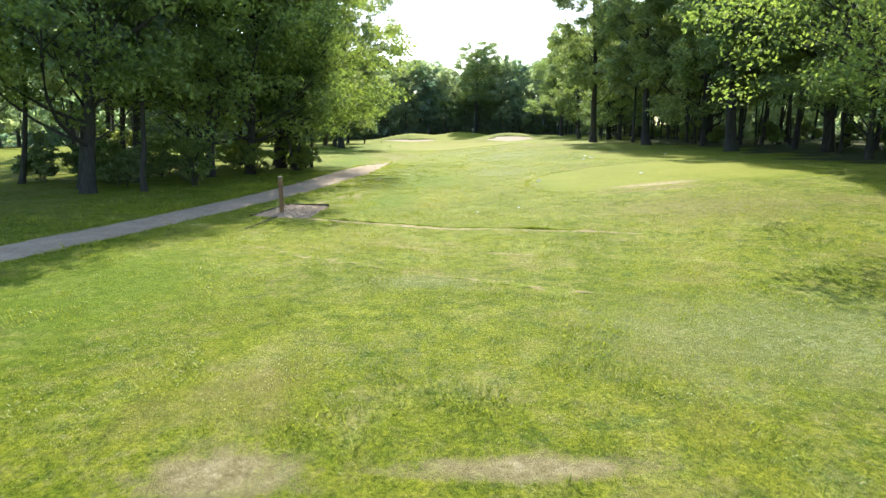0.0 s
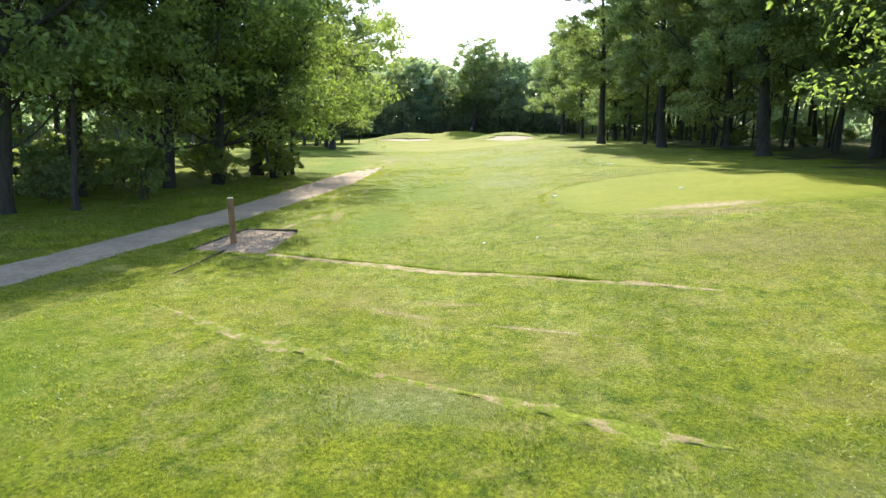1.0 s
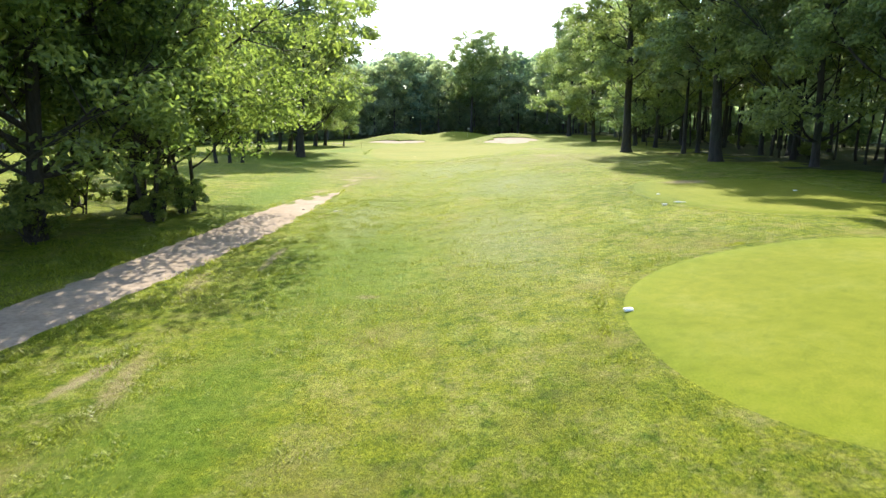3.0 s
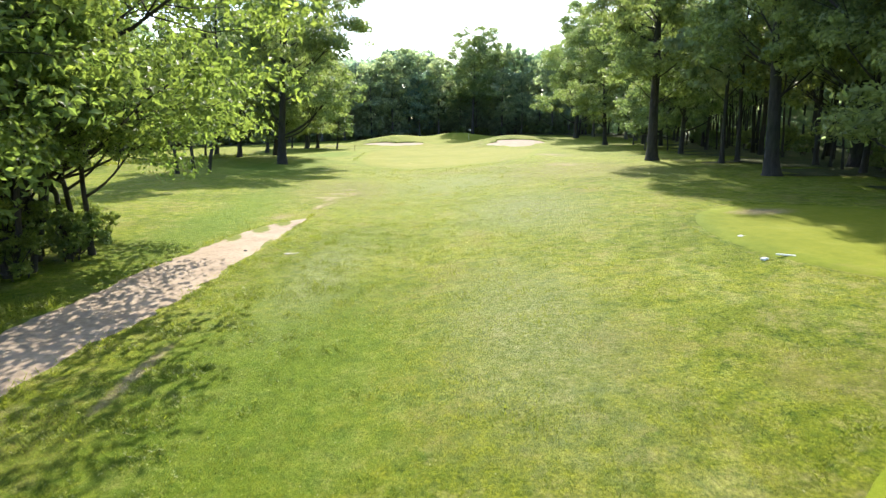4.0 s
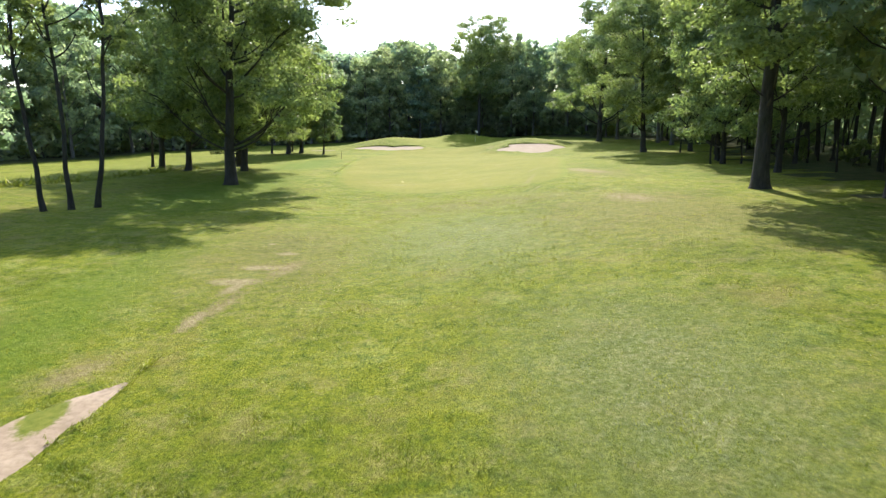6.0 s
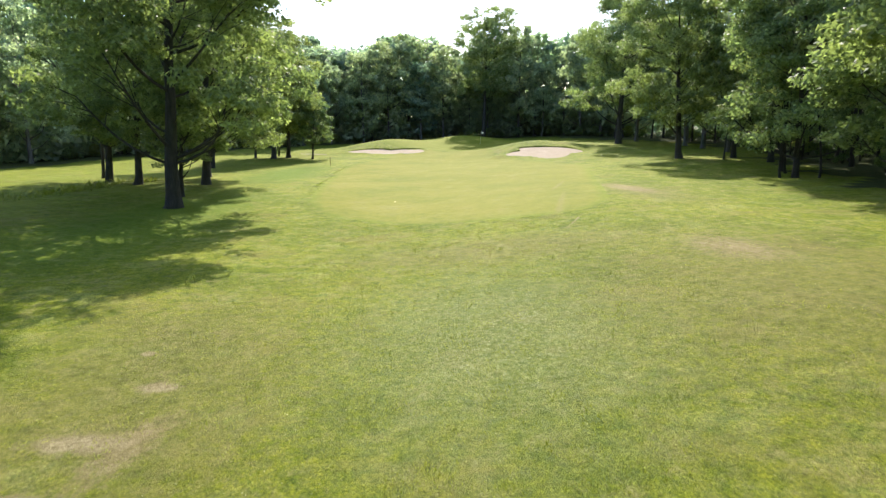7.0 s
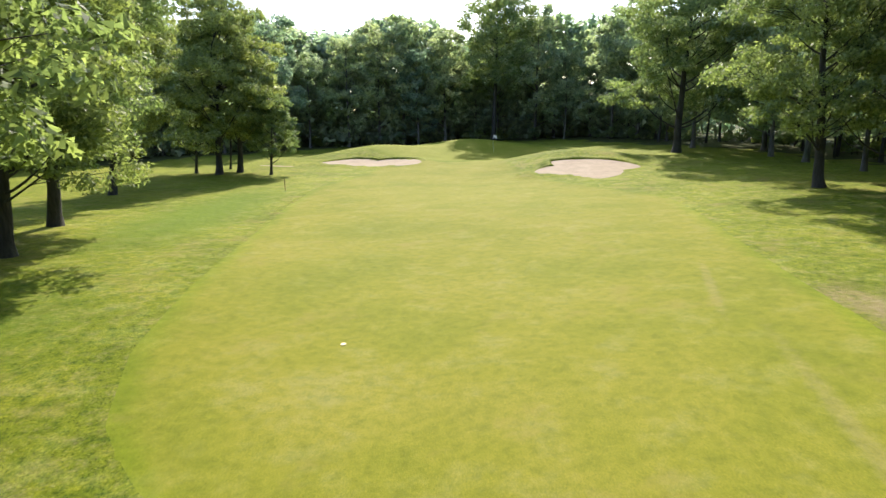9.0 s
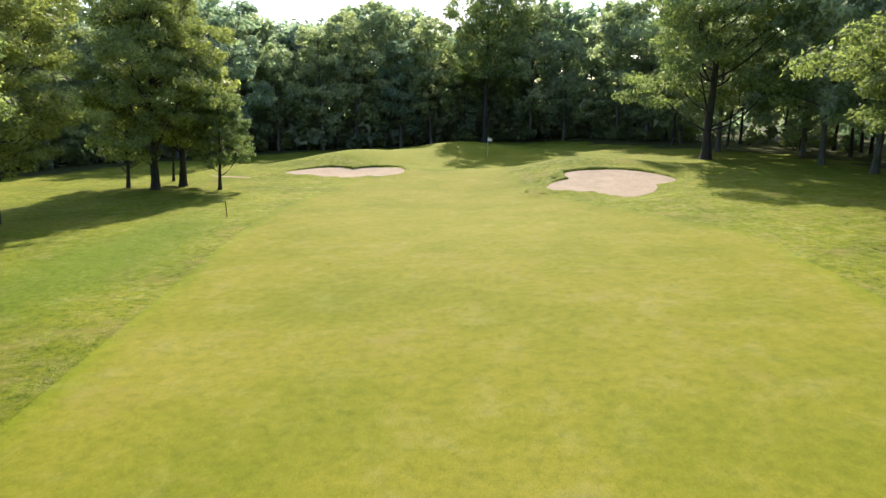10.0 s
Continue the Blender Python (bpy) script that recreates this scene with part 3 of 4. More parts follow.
def tree_data(seed, tall, crown_from, reach, girth, limbs, leaves, leaf, crown_kind="round", bend=0.25, stems=1, clump=1.0, fine=True, droop=0.0, folded=False, sprays=11, flat=0.55):
    """Wood and leaves of one tree as two meshes, in metres: each limb bears a billow of leaf sprays."""
    rng = np.random.default_rng(seed)
    wv, wf, centres, sizes = [], [], [], []
    span = tall - crown_from
    for stem in range(stems):
        root = np.array([rng.normal() * 0.25, rng.normal() * 0.25, -0.25]) if stems > 1 else np.array([0, 0, -0.25])
        out = rng.normal(size=2) * (0.13 if stems > 1 else 0.02)
        h = tall * (rng.uniform(0.75, 1.0) if stems > 1 else 1)
        zs = np.r_[0, 0.02, 0.05, np.linspace(0.12, 0.88, 10)] * h
        wig = np.cumsum(rng.normal(size=(len(zs), 2)) * bend * 0.35, axis=0) * np.linspace(0, 1, len(zs))[:, None]
        trunk = np.stack([root[0] + out[0] * zs + wig[:, 0], root[1] + out[1] * zs + wig[:, 1], root[2] + zs], -1)
        g = girth / math.sqrt(stems)
        radii = g * (1 - 0.95 * (zs / h) ** 0.8) * np.r_[1.75, 1.25, 1.06, np.ones(len(zs) - 3)]
        tube(wv, wf, list(trunk), radii, 9 if fine else 6)
        n = max(3, limbs // stems)
        for i in range(n):
            v = min(0.97, (i + 0.2 + 0.6 * rng.random()) / n)
            env = crown_width(crown_kind, v)
            away = reach * env * rng.uniform(0.25, 0.72)
            az = i * 2.399 + stem * 1.3 + rng.normal() * 0.35
            billow = clump * reach * 0.32 * rng.uniform(0.72, 1.25) * (0.65 + 0.35 * env)
            zc = crown_from + span * (0.06 + 0.86 * v) * h / tall + rng.normal() * 0.03 * span
            zc = max(zc - droop * away * (1 - v), crown_from * 0.6 + 0.4 * billow)
            base = max(0.55 * crown_from, zc - away * rng.uniform(0.45, 1.0) - 0.4)
            at = np.array([np.interp(base, trunk[:, 2], trunk[:, k]) for k in range(3)])
            tip = np.array([trunk[-1, 0] * v + away * math.cos(az), trunk[-1, 1] * v + away * math.sin(az), zc])
            aim = tip - at
            length = float(np.linalg.norm(aim))
            r0 = min(0.62 * float(np.interp(base, zs, radii)), 0.012 * length + 0.012) * rng.uniform(0.75, 1.15)
            q = np.linspace(0, 1, 6 if fine else 3)[:, None]
            side = np.cross(aim, (0, 0, 1)) / (length + 1e-6) * rng.normal() * 0.10
            pts = at + aim * q + side * length * np.sin(q * 3) - np.array([0, 0, 1]) * length * 0.10 * np.sin(q * math.pi)
            tube(wv, wf, list(pts), r0 * (1 - 0.8 * q[:, 0]) + 0.012, 6 if fine else 3)
            outward = np.array([math.cos(az), math.sin(az), 0.0])
            for j in range(sprays):
                w = rng.normal(size=3) + outward * 0.55 + np.array([0, 0, 0.30])
                w /= np.linalg.norm(w)
                tipj = tip + w * billow * np.array([1.05, 1.05, 0.72]) * rng.uniform(0.55, 1.08)
                if fine and j % 2 == 0:
                    f = rng.uniform(0.55, 1.0)
                    b0 = np.array([np.interp(f, q[:, 0], pts[:, k]) for k in range(3)])
                    tube(wv, wf, [b0, (b0 + tipj) / 2 + rng.normal(size=3) * 0.08 * billow, tipj], [r0 * 0.3 + 0.006, r0 * 0.18 + 0.005, 0.004], 3)
                centres.append(tipj)
                sizes.append(billow * rng.uniform(0.26, 0.50))
        centres.append(trunk[-1])
        sizes.append(0.3 * reach * clump)
    wood = mesh_of("trunk", wv, wf, BARK, True)
    lv, lf = leaf_cloud(rng, np.array(centres), np.array(sizes), leaves, leaf, flat, folded)
    return wood, lv, lf


def tree_thing(name, label, category, leafmat, bark, **kw):
    """An Empty at the foot of the tree with its trunk and crown."""
    wood, lv, lf = tree_data(**kw)
    wood.materials[0] = bark
    root = new(name)
    root.empty_display_size = 0.3
    for nm, me in (("trunk", wood), ("crown", mesh_of("crown", lv.tolist(), lf.tolist(), leafmat))):
        ob = new(nm, me)
        ob.parent = root
    return tagged(root, label, category)


KINDS = {}


def kind(key, *args, variants=2, **kw):
    KINDS[key] = [(tree_thing, args, dict(kw, seed=kw["seed"] + 17 * v)) for v in range(variants)]


kind("oak", "oak_tree", "broad old oak with a thick dark trunk", "tree", LEAF_OAK, BARK, seed=3, tall=18.5, crown_from=3.6, reach=6.5, girth=0.35, limbs=36, leaves=54000, leaf=0.188, bend=0.5, droop=0.2, variants=3)
kind("column", "oak_tree", "tall oak with a straight dark trunk beside the wood", "tree", LEAF_OAK, BARK, seed=701, tall=21.5, crown_from=4.6, reach=4.9, girth=0.36, limbs=42, leaves=46000, leaf=0.185, crown_kind="column", bend=0.4, droop=0.12, clump=1.1, variants=2)
kind("belt", "broadleaf_tree", "tall airy tree that overhangs the gravel path", "tree", LEAF_FRESH, BARK, seed=31, tall=19.5, crown_from=3.2, reach=7.4, girth=0.25, limbs=40, leaves=38000, leaf=0.168, droop=0.2, folded=True, variants=3)
kind("bough", "oak_tree", "oak with sunlit fresh leaves", "tree", LEAF_FRESH, BARK, seed=23, tall=16, crown_from=3.0, reach=8.8, girth=0.36, limbs=40, leaves=95000, leaf=0.106, clump=0.95, droop=0.26, crown_kind="spread", folded=True, sprays=15, variants=1)
kind("near", "broadleaf_tree", "leafy wood-edge tree with branches low down", "tree", LEAF_OAK, BARK, seed=41, tall=17, crown_from=2.2, reach=5.8, girth=0.20, limbs=30, leaves=24000, leaf=0.20, droop=0.14, variants=3)
kind("flank", "broadleaf_tree", "broad leafy tree with a dark trunk beside the fairway", "tree", LEAF_OAK, BARK, seed=521, tall=15, crown_from=3.6, reach=5.6, girth=0.30, limbs=30, leaves=62000, leaf=0.138, droop=0.12, bend=0.4, variants=2)
kind("edge", "broadleaf_tree", "leafy tree with a straight trunk beside the hole", "tree", LEAF_OAK, BARK, seed=61, tall=15, crown_from=3.6, reach=5.2, girth=0.30, limbs=28, leaves=26000, leaf=0.22, droop=0.10, bend=0.4, variants=3)
kind("airy", "broadleaf_tree", "airy tree with a dark trunk and thin branches", "tree", LEAF_FRESH, BARK, seed=491, tall=18, crown_from=4.0, reach=5.4, girth=0.25, limbs=24, leaves=15000, leaf=0.155, clump=0.85, droop=0.1, variants=2)
kind("slim", "forest_tree", "slim forest tree with a bare lower trunk", "tree", LEAF_HAZY, BARK, seed=81, tall=17, crown_from=4.6, reach=4.4, girth=0.20, limbs=13, leaves=2900, leaf=0.44, fine=False, variants=3)
kind("sapling", "multi_stem_tree", "young multi-stemmed tree with sunlit leaves", "tree", LEAF_FRESH, BARK, seed=121, tall=13.5, crown_from=2.6, reach=3.6, girth=0.17, bend=0.6, limbs=42, leaves=36000, leaf=0.088, folded=True, stems=3, crown_kind="column", clump=0.8, sprays=13, variants=2)
kind("thin", "thin_tree", "thin tall tree with a sparse crown", "tree", LEAF_OAK, BARK, seed=151, tall=19, crown_from=6.0, reach=2.6, girth=0.135, limbs=18, leaves=2400, leaf=0.24, crown_kind="column", bend=0.75, variants=3)
kind("back", "wood_tree", "tall leafy tree of the wood behind the green", "tree", LEAF_HAZY, BARK_PALE, seed=191, tall=19, crown_from=2.6, reach=5.8, girth=0.26, limbs=26, leaves=10000, leaf=0.38, fine=False, flat=0.7, variants=4)
kind("deep", "wood_tree", "tall tree deep in the wood behind the green", "tree", LEAF_HAZY, BARK_PALE, seed=391, tall=19, crown_from=2.0, reach=5.8, girth=0.26, limbs=20, leaves=3000, leaf=0.66, fine=False, flat=0.7, variants=3)
kind("pole", "young_forest_tree", "thin young tree in the shade of the wood", "tree", LEAF_HAZY, BARK, seed=611, tall=13, crown_from=6.0, reach=2.0, girth=0.085, limbs=8, leaves=420, leaf=0.40, fine=False, bend=0.5, variants=3)
kind("shrub", "shrub", "low leafy shrub at the edge of the wood", "shrub", LEAF_FRESH, BARK, seed=231, tall=2.6, crown_from=0.3, reach=1.5, girth=0.08, limbs=12, leaves=4200, leaf=0.12, stems=3, fine=False, variants=2)
kind("brush", "undergrowth_bush", "dark undergrowth bush on the floor of the wood", "shrub", LEAF_OAK, BARK, seed=261, tall=3.4, crown_from=0.4, reach=2.0, girth=0.06, limbs=9, leaves=1900, leaf=0.26, stems=3, fine=False, variants=2)
kind("tall", "tall_oak_tree", "tall dark tree that rises above the wood", "tree", LEAF_OAK, BARK, seed=451, tall=25, crown_from=8.0, reach=6.6, girth=0.42, limbs=40, leaves=30000, leaf=0.30, crown_kind="ovate", clump=1.3, fine=False, variants=1)
placing = np.random.default_rng(77)


def plant(key, px, py, size=1.0, turn=None, lean=(0.0, 0.0), which=None, label=""):
    """Sets a tree of a kind on the ground at a place on the plan."""
    i = int(placing.integers(len(KINDS[key]))) if which is None else which
    entry = KINDS[key][i]
    spin = float(placing.uniform(0, 360)) if turn is None else turn
    grow = float(size * placing.uniform(0.92, 1.08))
    m = Matrix.Translation(on_ground(px, py)) @ pose(0, 0, 0, lean[0], lean[1], 0) @ pose(0, 0, 0, 0, 0, spin) @ Matrix.Scale(grow, 4)
    if isinstance(entry, tuple):
        made, args, kw = entry
        ob = made(*args, **kw)
        ob.matrix_basis = m
        KINDS[key][i] = ob
    else:
        ob = copy_thing(entry, m)
    if label:
        tagged(ob, label)
    return ob


LEFT, RIGHT = (-3.0, 4.0), (-3.0, -1.0)   # trees lean a little over the open grass
# belt of trees on the left
for px, py, key, size in [(-16.8, 23.3, "thin", 1.0), (-13.4, 21.7, "slim", 1.0), (-12.8, 24.6, "airy", 1.05), (-17.0, 13.0, "slim", 0.9), (-18.5, 16.0, "thin", 1.0), (-15.2, 18.0, "airy", 1.0), (-14.2, 15.4, "airy", 0.95), (-10.9, 21.3, "thin", 1.0),
                          (-15.5, 28.5, "slim", 1.0), (-13.5, 31.5, "near", 1.05), (-18.5, 18.0, "slim", 1.0), (-17.5, 31.0, "slim", 1.0), (-19.5, 25.5, "slim", 0.9), (-12.0, 35.0, "slim", 0.8), (-20.5, 33.0, "slim", 0.9), (-21.5, 38.4, "airy", 1.0)]:
    plant(key, px, py, size, lean=LEFT)
for px, py, size in [(-12.4, 20.4, 1.12), (-10.9, 27.5, 1.05), (-9.6, 29.3, 1.05), (-9.4, 34.0, 1.0), (-10.1, 35.8, 0.95)]:
    plant("belt", px, py, size, lean=(-3.0, 5.0))
for i in range(18):
    plant("brush", -11.8 - 6.0 * placing.random(), 22 + 16 * placing.random(), 0.75)
for px, py, size in [(-7.95, 34.6, 1.0), (-8.2, 32.6, 0.9), (-8.8, 34.0, 0.9)]:
    plant("sapling", px, py, size, lean=(-1.0, 1.0))
for px, py, size in [(-9.4, 28.6, 0.9), (-10.2, 24.0, 0.9), (-11.2, 33.4, 1.0), (-8.6, 36.6, 0.5), (-9.4, 37.4, 0.6), (-8.2, 34.6, 0.5), (-7.7, 34.2, 0.7), (-8.4, 33.2, 0.85), (-8.0, 32.2, 0.55), (-13.4, 26.6, 1.0), (-15.0, 24.8, 1.0), (-12.6, 28.6, 1.1)]:
    plant("shrub", px, py, size)

# single trees along the left of the hole
plant("oak", -11.7, 68.2, 1.1, lean=(-4, 2), label="old oak with a thick trunk beside the fairway")
for px, py, lean in [(-14.75, 55.8, (-3, -5)), (-14.0, 56.4, (-3, 2)), (-13.4, 57.2, (-3, 7))]:
    plant("thin", px, py, 1.0, lean=lean)
for px, py, key, size in [(-13.0, 72.0, "edge", 0.6), (-14.3, 78.6, "flank", 1.12), (-21.5, 80.2, "edge", 0.95), (-18.6, 78.4, "oak", 0.8), (-16.8, 85.0, "flank", 1.08),
                          (-21.7, 98.4, "oak", 1.05), (-14.6, 110.9, "edge", 1.05), (-19.3, 111.2, "oak", 1.08), (-21.9, 112.6, "edge", 1.1), (-18.0, 112.9, "edge", 1.05),
                          (-20.0, 116.0, "slim", 0.8), (-27.3, 44.3, "deep", 0.8), (-25.0, 64.0, "back", 0.8), (-24.3, 84.4, "slim", 0.8)]:
    plant(key, px, py, size, lean=LEFT)

# right wood
plant("bough", 14.0, 14.2, 1.0, turn=60, lean=(0, -4), label="oak whose leafy branches reach over the grass")
for px, py, key, size in [(15.7, 45.7, "column", 1.0), (16.9, 34.6, "column", 1.0), (20.4, 31.3, "oak", 1.0), (14.6, 57.4, "column", 0.95), (19.2, 64.3, "near", 0.95), (17.2, 53.6, "slim", 1.1),
                          (18.8, 26.0, "near", 1.0), (18.0, 41.0, "near", 1.05), (20.3, 72.9, "near", 0.95), (19.6, 73.1, "pole", 1.0), (21.3, 72.4, "pole", 1.0), (21.1, 75.2, "pole", 1.1), (23.1, 87.3, "pole", 1.1), (21.6, 76.5, "near", 1.0), (25.0, 84.0, "near", 1.2), (25.2, 90.0, "near", 1.2),
                          (22.4, 50.0, "oak", 1.0), (18.4, 54.2, "slim", 1.0)]:
    plant(key, px, py, size, lean=RIGHT)
plant("oak", 20.8, 90.4, 1.2, lean=(-3, -2), label="oak that stands alone before the wood")
plant("oak", 23.2, 116.4, 1.12, lean=(-3, 1), label="oak with a pale trunk beside the bunker")
for px, py in [(29.5, 106.0), (28.5, 98.0), (30.0, 112.0), (28.0, 124.0), (33.0, 119.0)]:
    plant("back", px, py, 1.05, lean=RIGHT)
WOOD_Y, WOOD_X = [0, 20, 35, 48, 64, 78, 90, 100, 122, 140], [15, 15, 17, 17, 19, 23, 27, 31, 31, 22]
for row, off in enumerate((4.0, 7.6, 11.5, 16.0)):
    for py in np.arange(8, 138, 6.4 + 0.9 * row):
        plant("slim", float(np.interp(py, WOOD_Y, WOOD_X)) + off + placing.normal() * 0.9, py + placing.normal() * 1.2, 1.0)
for i in range(70):
    py = placing.uniform(22, 112)
    plant("pole", float(np.interp(py, WOOD_Y, WOOD_X)) + placing.uniform(2.5, 11), py, 1.0)
for py in np.arange(10, 134, 5.6):
    plant("brush", float(np.interp(py, WOOD_Y, WOOD_X)) + 9.5 + placing.normal() * 2.2, py + placing.normal(), 1.0)
    plant("brush", float(np.interp(py, WOOD_Y, WOOD_X)) + 5.6 + placing.normal() * 0.8, py + 2.5 + placing.normal(), 0.8)

# wood behind the green and far to the left
plant("tall", 8.2, 149.5, 1.12)
for px, py in [(6.6, 152.0), (9.6, 152.4), (8.0, 154.0)]:
    plant("brush", px, py, 1.0)
for px, py, size in [(6.0, 154.6, 0.85), (9.4, 155.2, 0.85), (7.6, 159.5, 1.0), (10.6, 160.5, 1.0)]:
    plant("back", px, py, size)
line_x = [-60, -50, -44, -36, -24, -10, 6, 20, 30]
line_y = [50, 80, 112, 130, 143, 151, 155, 147, 135]
for row in range(3):
    for i in range(23 - row):
        f = (i + 0.5 * (row % 2)) / 22 * (len(line_x) - 1)
        px, py = np.interp(f, range(9), line_x), np.interp(f, range(9), line_y)
        if row == 0 and abs(px - 8) < 2.5:
            continue
        plant("back" if row == 0 else "deep", px * (1 + 0.07 * row) + placing.normal() * 0.9, py + 5.0 * row + placing.normal() * 0.9, 1.0 + 0.05 * row)
for i in range(30):
    f = i / 29 * 8
    plant("brush", np.interp(f, range(9), line_x) + placing.normal(), np.interp(f, range(9), line_y) + 0.6 + placing.normal() * 0.8, 0.9)
# wood on the far left, seen behind the belt
for i in range(16):
    plant("deep", -46 - (i % 2) * 6 - placing.random() * 3, 4 + i * 4.4, 0.95)


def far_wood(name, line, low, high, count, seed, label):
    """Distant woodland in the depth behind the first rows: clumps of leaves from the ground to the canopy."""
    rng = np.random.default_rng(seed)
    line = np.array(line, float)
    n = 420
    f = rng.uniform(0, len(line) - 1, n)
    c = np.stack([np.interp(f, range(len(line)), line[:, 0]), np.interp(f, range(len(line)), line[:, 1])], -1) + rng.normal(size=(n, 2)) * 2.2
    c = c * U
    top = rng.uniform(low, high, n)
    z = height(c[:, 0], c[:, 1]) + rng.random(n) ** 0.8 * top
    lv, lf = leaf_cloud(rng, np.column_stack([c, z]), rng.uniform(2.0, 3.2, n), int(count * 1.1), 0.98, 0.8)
    return tagged(new(name, mesh_of(name, lv.tolist(), lf.tolist(), LEAF_HAZY)), label, "woodland", kind="stuff")


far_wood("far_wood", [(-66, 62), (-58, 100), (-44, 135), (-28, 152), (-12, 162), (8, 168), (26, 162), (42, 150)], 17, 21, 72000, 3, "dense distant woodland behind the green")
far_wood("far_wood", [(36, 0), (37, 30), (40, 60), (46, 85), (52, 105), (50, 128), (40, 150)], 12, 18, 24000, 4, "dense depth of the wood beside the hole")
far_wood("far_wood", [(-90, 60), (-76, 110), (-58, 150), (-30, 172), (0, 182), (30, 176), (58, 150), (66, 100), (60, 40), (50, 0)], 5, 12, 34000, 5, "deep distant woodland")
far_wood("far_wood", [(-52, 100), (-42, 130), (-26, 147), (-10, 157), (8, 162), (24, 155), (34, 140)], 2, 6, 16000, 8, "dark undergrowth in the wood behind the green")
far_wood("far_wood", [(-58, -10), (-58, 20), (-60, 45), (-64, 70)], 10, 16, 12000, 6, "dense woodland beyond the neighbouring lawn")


# ---- grass blades ----
def blades(name, count, region, mat, tall, seed, label):
    """Grass tufts scattered over a stretch of the plan; region gives places."""
    rng = np.random.default_rng(seed)
    p = region(rng, count) * U
    z = height(p[:, 0], p[:, 1])
    root = np.stack([p[:, 0], p[:, 1], z - 0.01], -1)
    a = rng.uniform(0, 2 * math.pi, len(p))
    way = np.stack([np.cos(a), np.sin(a), 0 * a], -1)
    side = np.stack([-np.sin(a), np.cos(a), 0 * a], -1)
    tuft = np.array([noise.noise((a * 2.1, b * 2.1, 8.4)) + 0.6 * noise.noise((a * 0.7, b * 0.7, 1.4)) for a, b in p[:, :2]])
    h = tall * rng.uniform(0.4, 1.25, len(p)) * np.clip(0.85 + 1.1 * tuft, 0.4, 1.5)
    rise = rng.uniform(0.35, 0.95, len(p))
    tip = root + way * (h * np.sqrt(1.2 - rise ** 2))[:, None] + np.stack([0 * h, 0 * h, h * rise], -1)
    w = (0.07 * h + 0.003)[:, None]
    verts = np.stack([root - side * w, root + side * w, tip], 1).reshape(-1, 3)
    faces = np.arange(len(p) * 3).reshape(-1, 3)
    ob = new(name, mesh_of(name, verts.tolist(), faces.tolist(), mat))
    return tagged(ob, label, "grass", kind="stuff")


def free_of_mown(p):
    x, y = p[:, 0], p[:, 1]
    tee1 = (np.abs((x - 8.4) / 5.05) ** 2.35 + np.abs((y - 21.5) / 4.1) ** 2.35) < 1
    tee2 = (np.abs((x - 10.9) / 3.4) ** 2.5 + np.abs((y - 33.0) / 4.7) ** 2.5) < 1
    fair = (x > np.interp(y, FAIR_Y, FAIR_L)) & (x < np.interp(y, FAIR_Y, FAIR_R)) & (y > 62.8)
    cx = np.interp(y, [r[1] for r in PATH], [r[0] for r in PATH])
    hw = np.interp(y, [r[1] for r in PATH], [r[2] for r in PATH])
    onpath = (np.abs(x - cx) < hw * 1.0) & (y < 42.5)
    pad = (x > -5.45 + 0.17 * (y - 16.3)) & (x < -3.72) & (y > 16.1) & (y < 18.8)
    soil = np.zeros(len(x), bool)
    for cx, cy, rx, ry in ((-1.65, 3.8, 0.75, 0.42), (0.6, 3.82, 1.0, 0.17), (6.5, 17.9, 1.4, 0.4)):
        soil |= np.hypot((x - cx) / rx, (y - cy) / ry) < 1
    soil |= np.abs(y - np.interp(x, [-3.7, -1.8, -0.2, 1.0, 2.85], [16.1, 15.3, 14.62, 14.05, 12.95]) + 0.02) < 0.13 * ((x > -3.7) & (x < 1.6))
    soil |= (np.abs(y - np.interp(x, [-3.0, -1.45, 1.2, 2.1], [11.35, 10.35, 9.05, 8.5])) < 0.08) & (x > -3.2) & (x < 2.3)
    return ~(tee1 | tee2 | fair | onpath | pad | soil)


def clumpy(rng, p, scale, share):
    """Thins places so that the rest stand in tufts."""
    n = np.array([noise.noise((a * scale, b * scale, 3.1)) for a, b in p])
    return p[n + rng.normal(size=len(p)) * 0.25 > share]


def rough_region(rng, count):
    y = 3 + 64 * rng.random(count)
    x = rng.normal(size=count) * 4.6 + 1.0
    p = np.stack([x, y], -1)
    p = p[(np.abs(x - 1) < 12)]
    return clumpy(rng, p[free_of_mown(p)], 1.6, -0.30)


def fore_region(rng, count):
    """The rough that the flight starts over."""
    p = np.stack([rng.uniform(-9, 11, count), 3.2 + 11 * rng.random(count) ** 1.5], -1)
    return clumpy(rng, p[free_of_mown(p)], 2.2, -0.1)


def tuft_region(rng, count):
    """Longer tufts in the rough between the path and the tees."""
    y = rng.uniform(15, 40, count)
    x = np.interp(y, [r[1] for r in PATH], [r[0] for r in PATH]) + 1.0 + np.abs(rng.normal(size=count)) * 2.2
    p = np.stack([x, y], -1)
    return clumpy(rng, p[free_of_mown(p)], 2.4, -0.02)


def edge_region(rng, count):
    """Longer grass beside the path, under the belt and round the foot of the woods."""
    y = 2 + 29 * rng.random(count)
    x = np.interp(y, [r[1] for r in PATH], [r[0] for r in PATH]) - 0.9 - np.abs(rng.normal(size=count)) * 1.3
    p = np.stack([x, y], -1)
    return p[free_of_mown(p)]


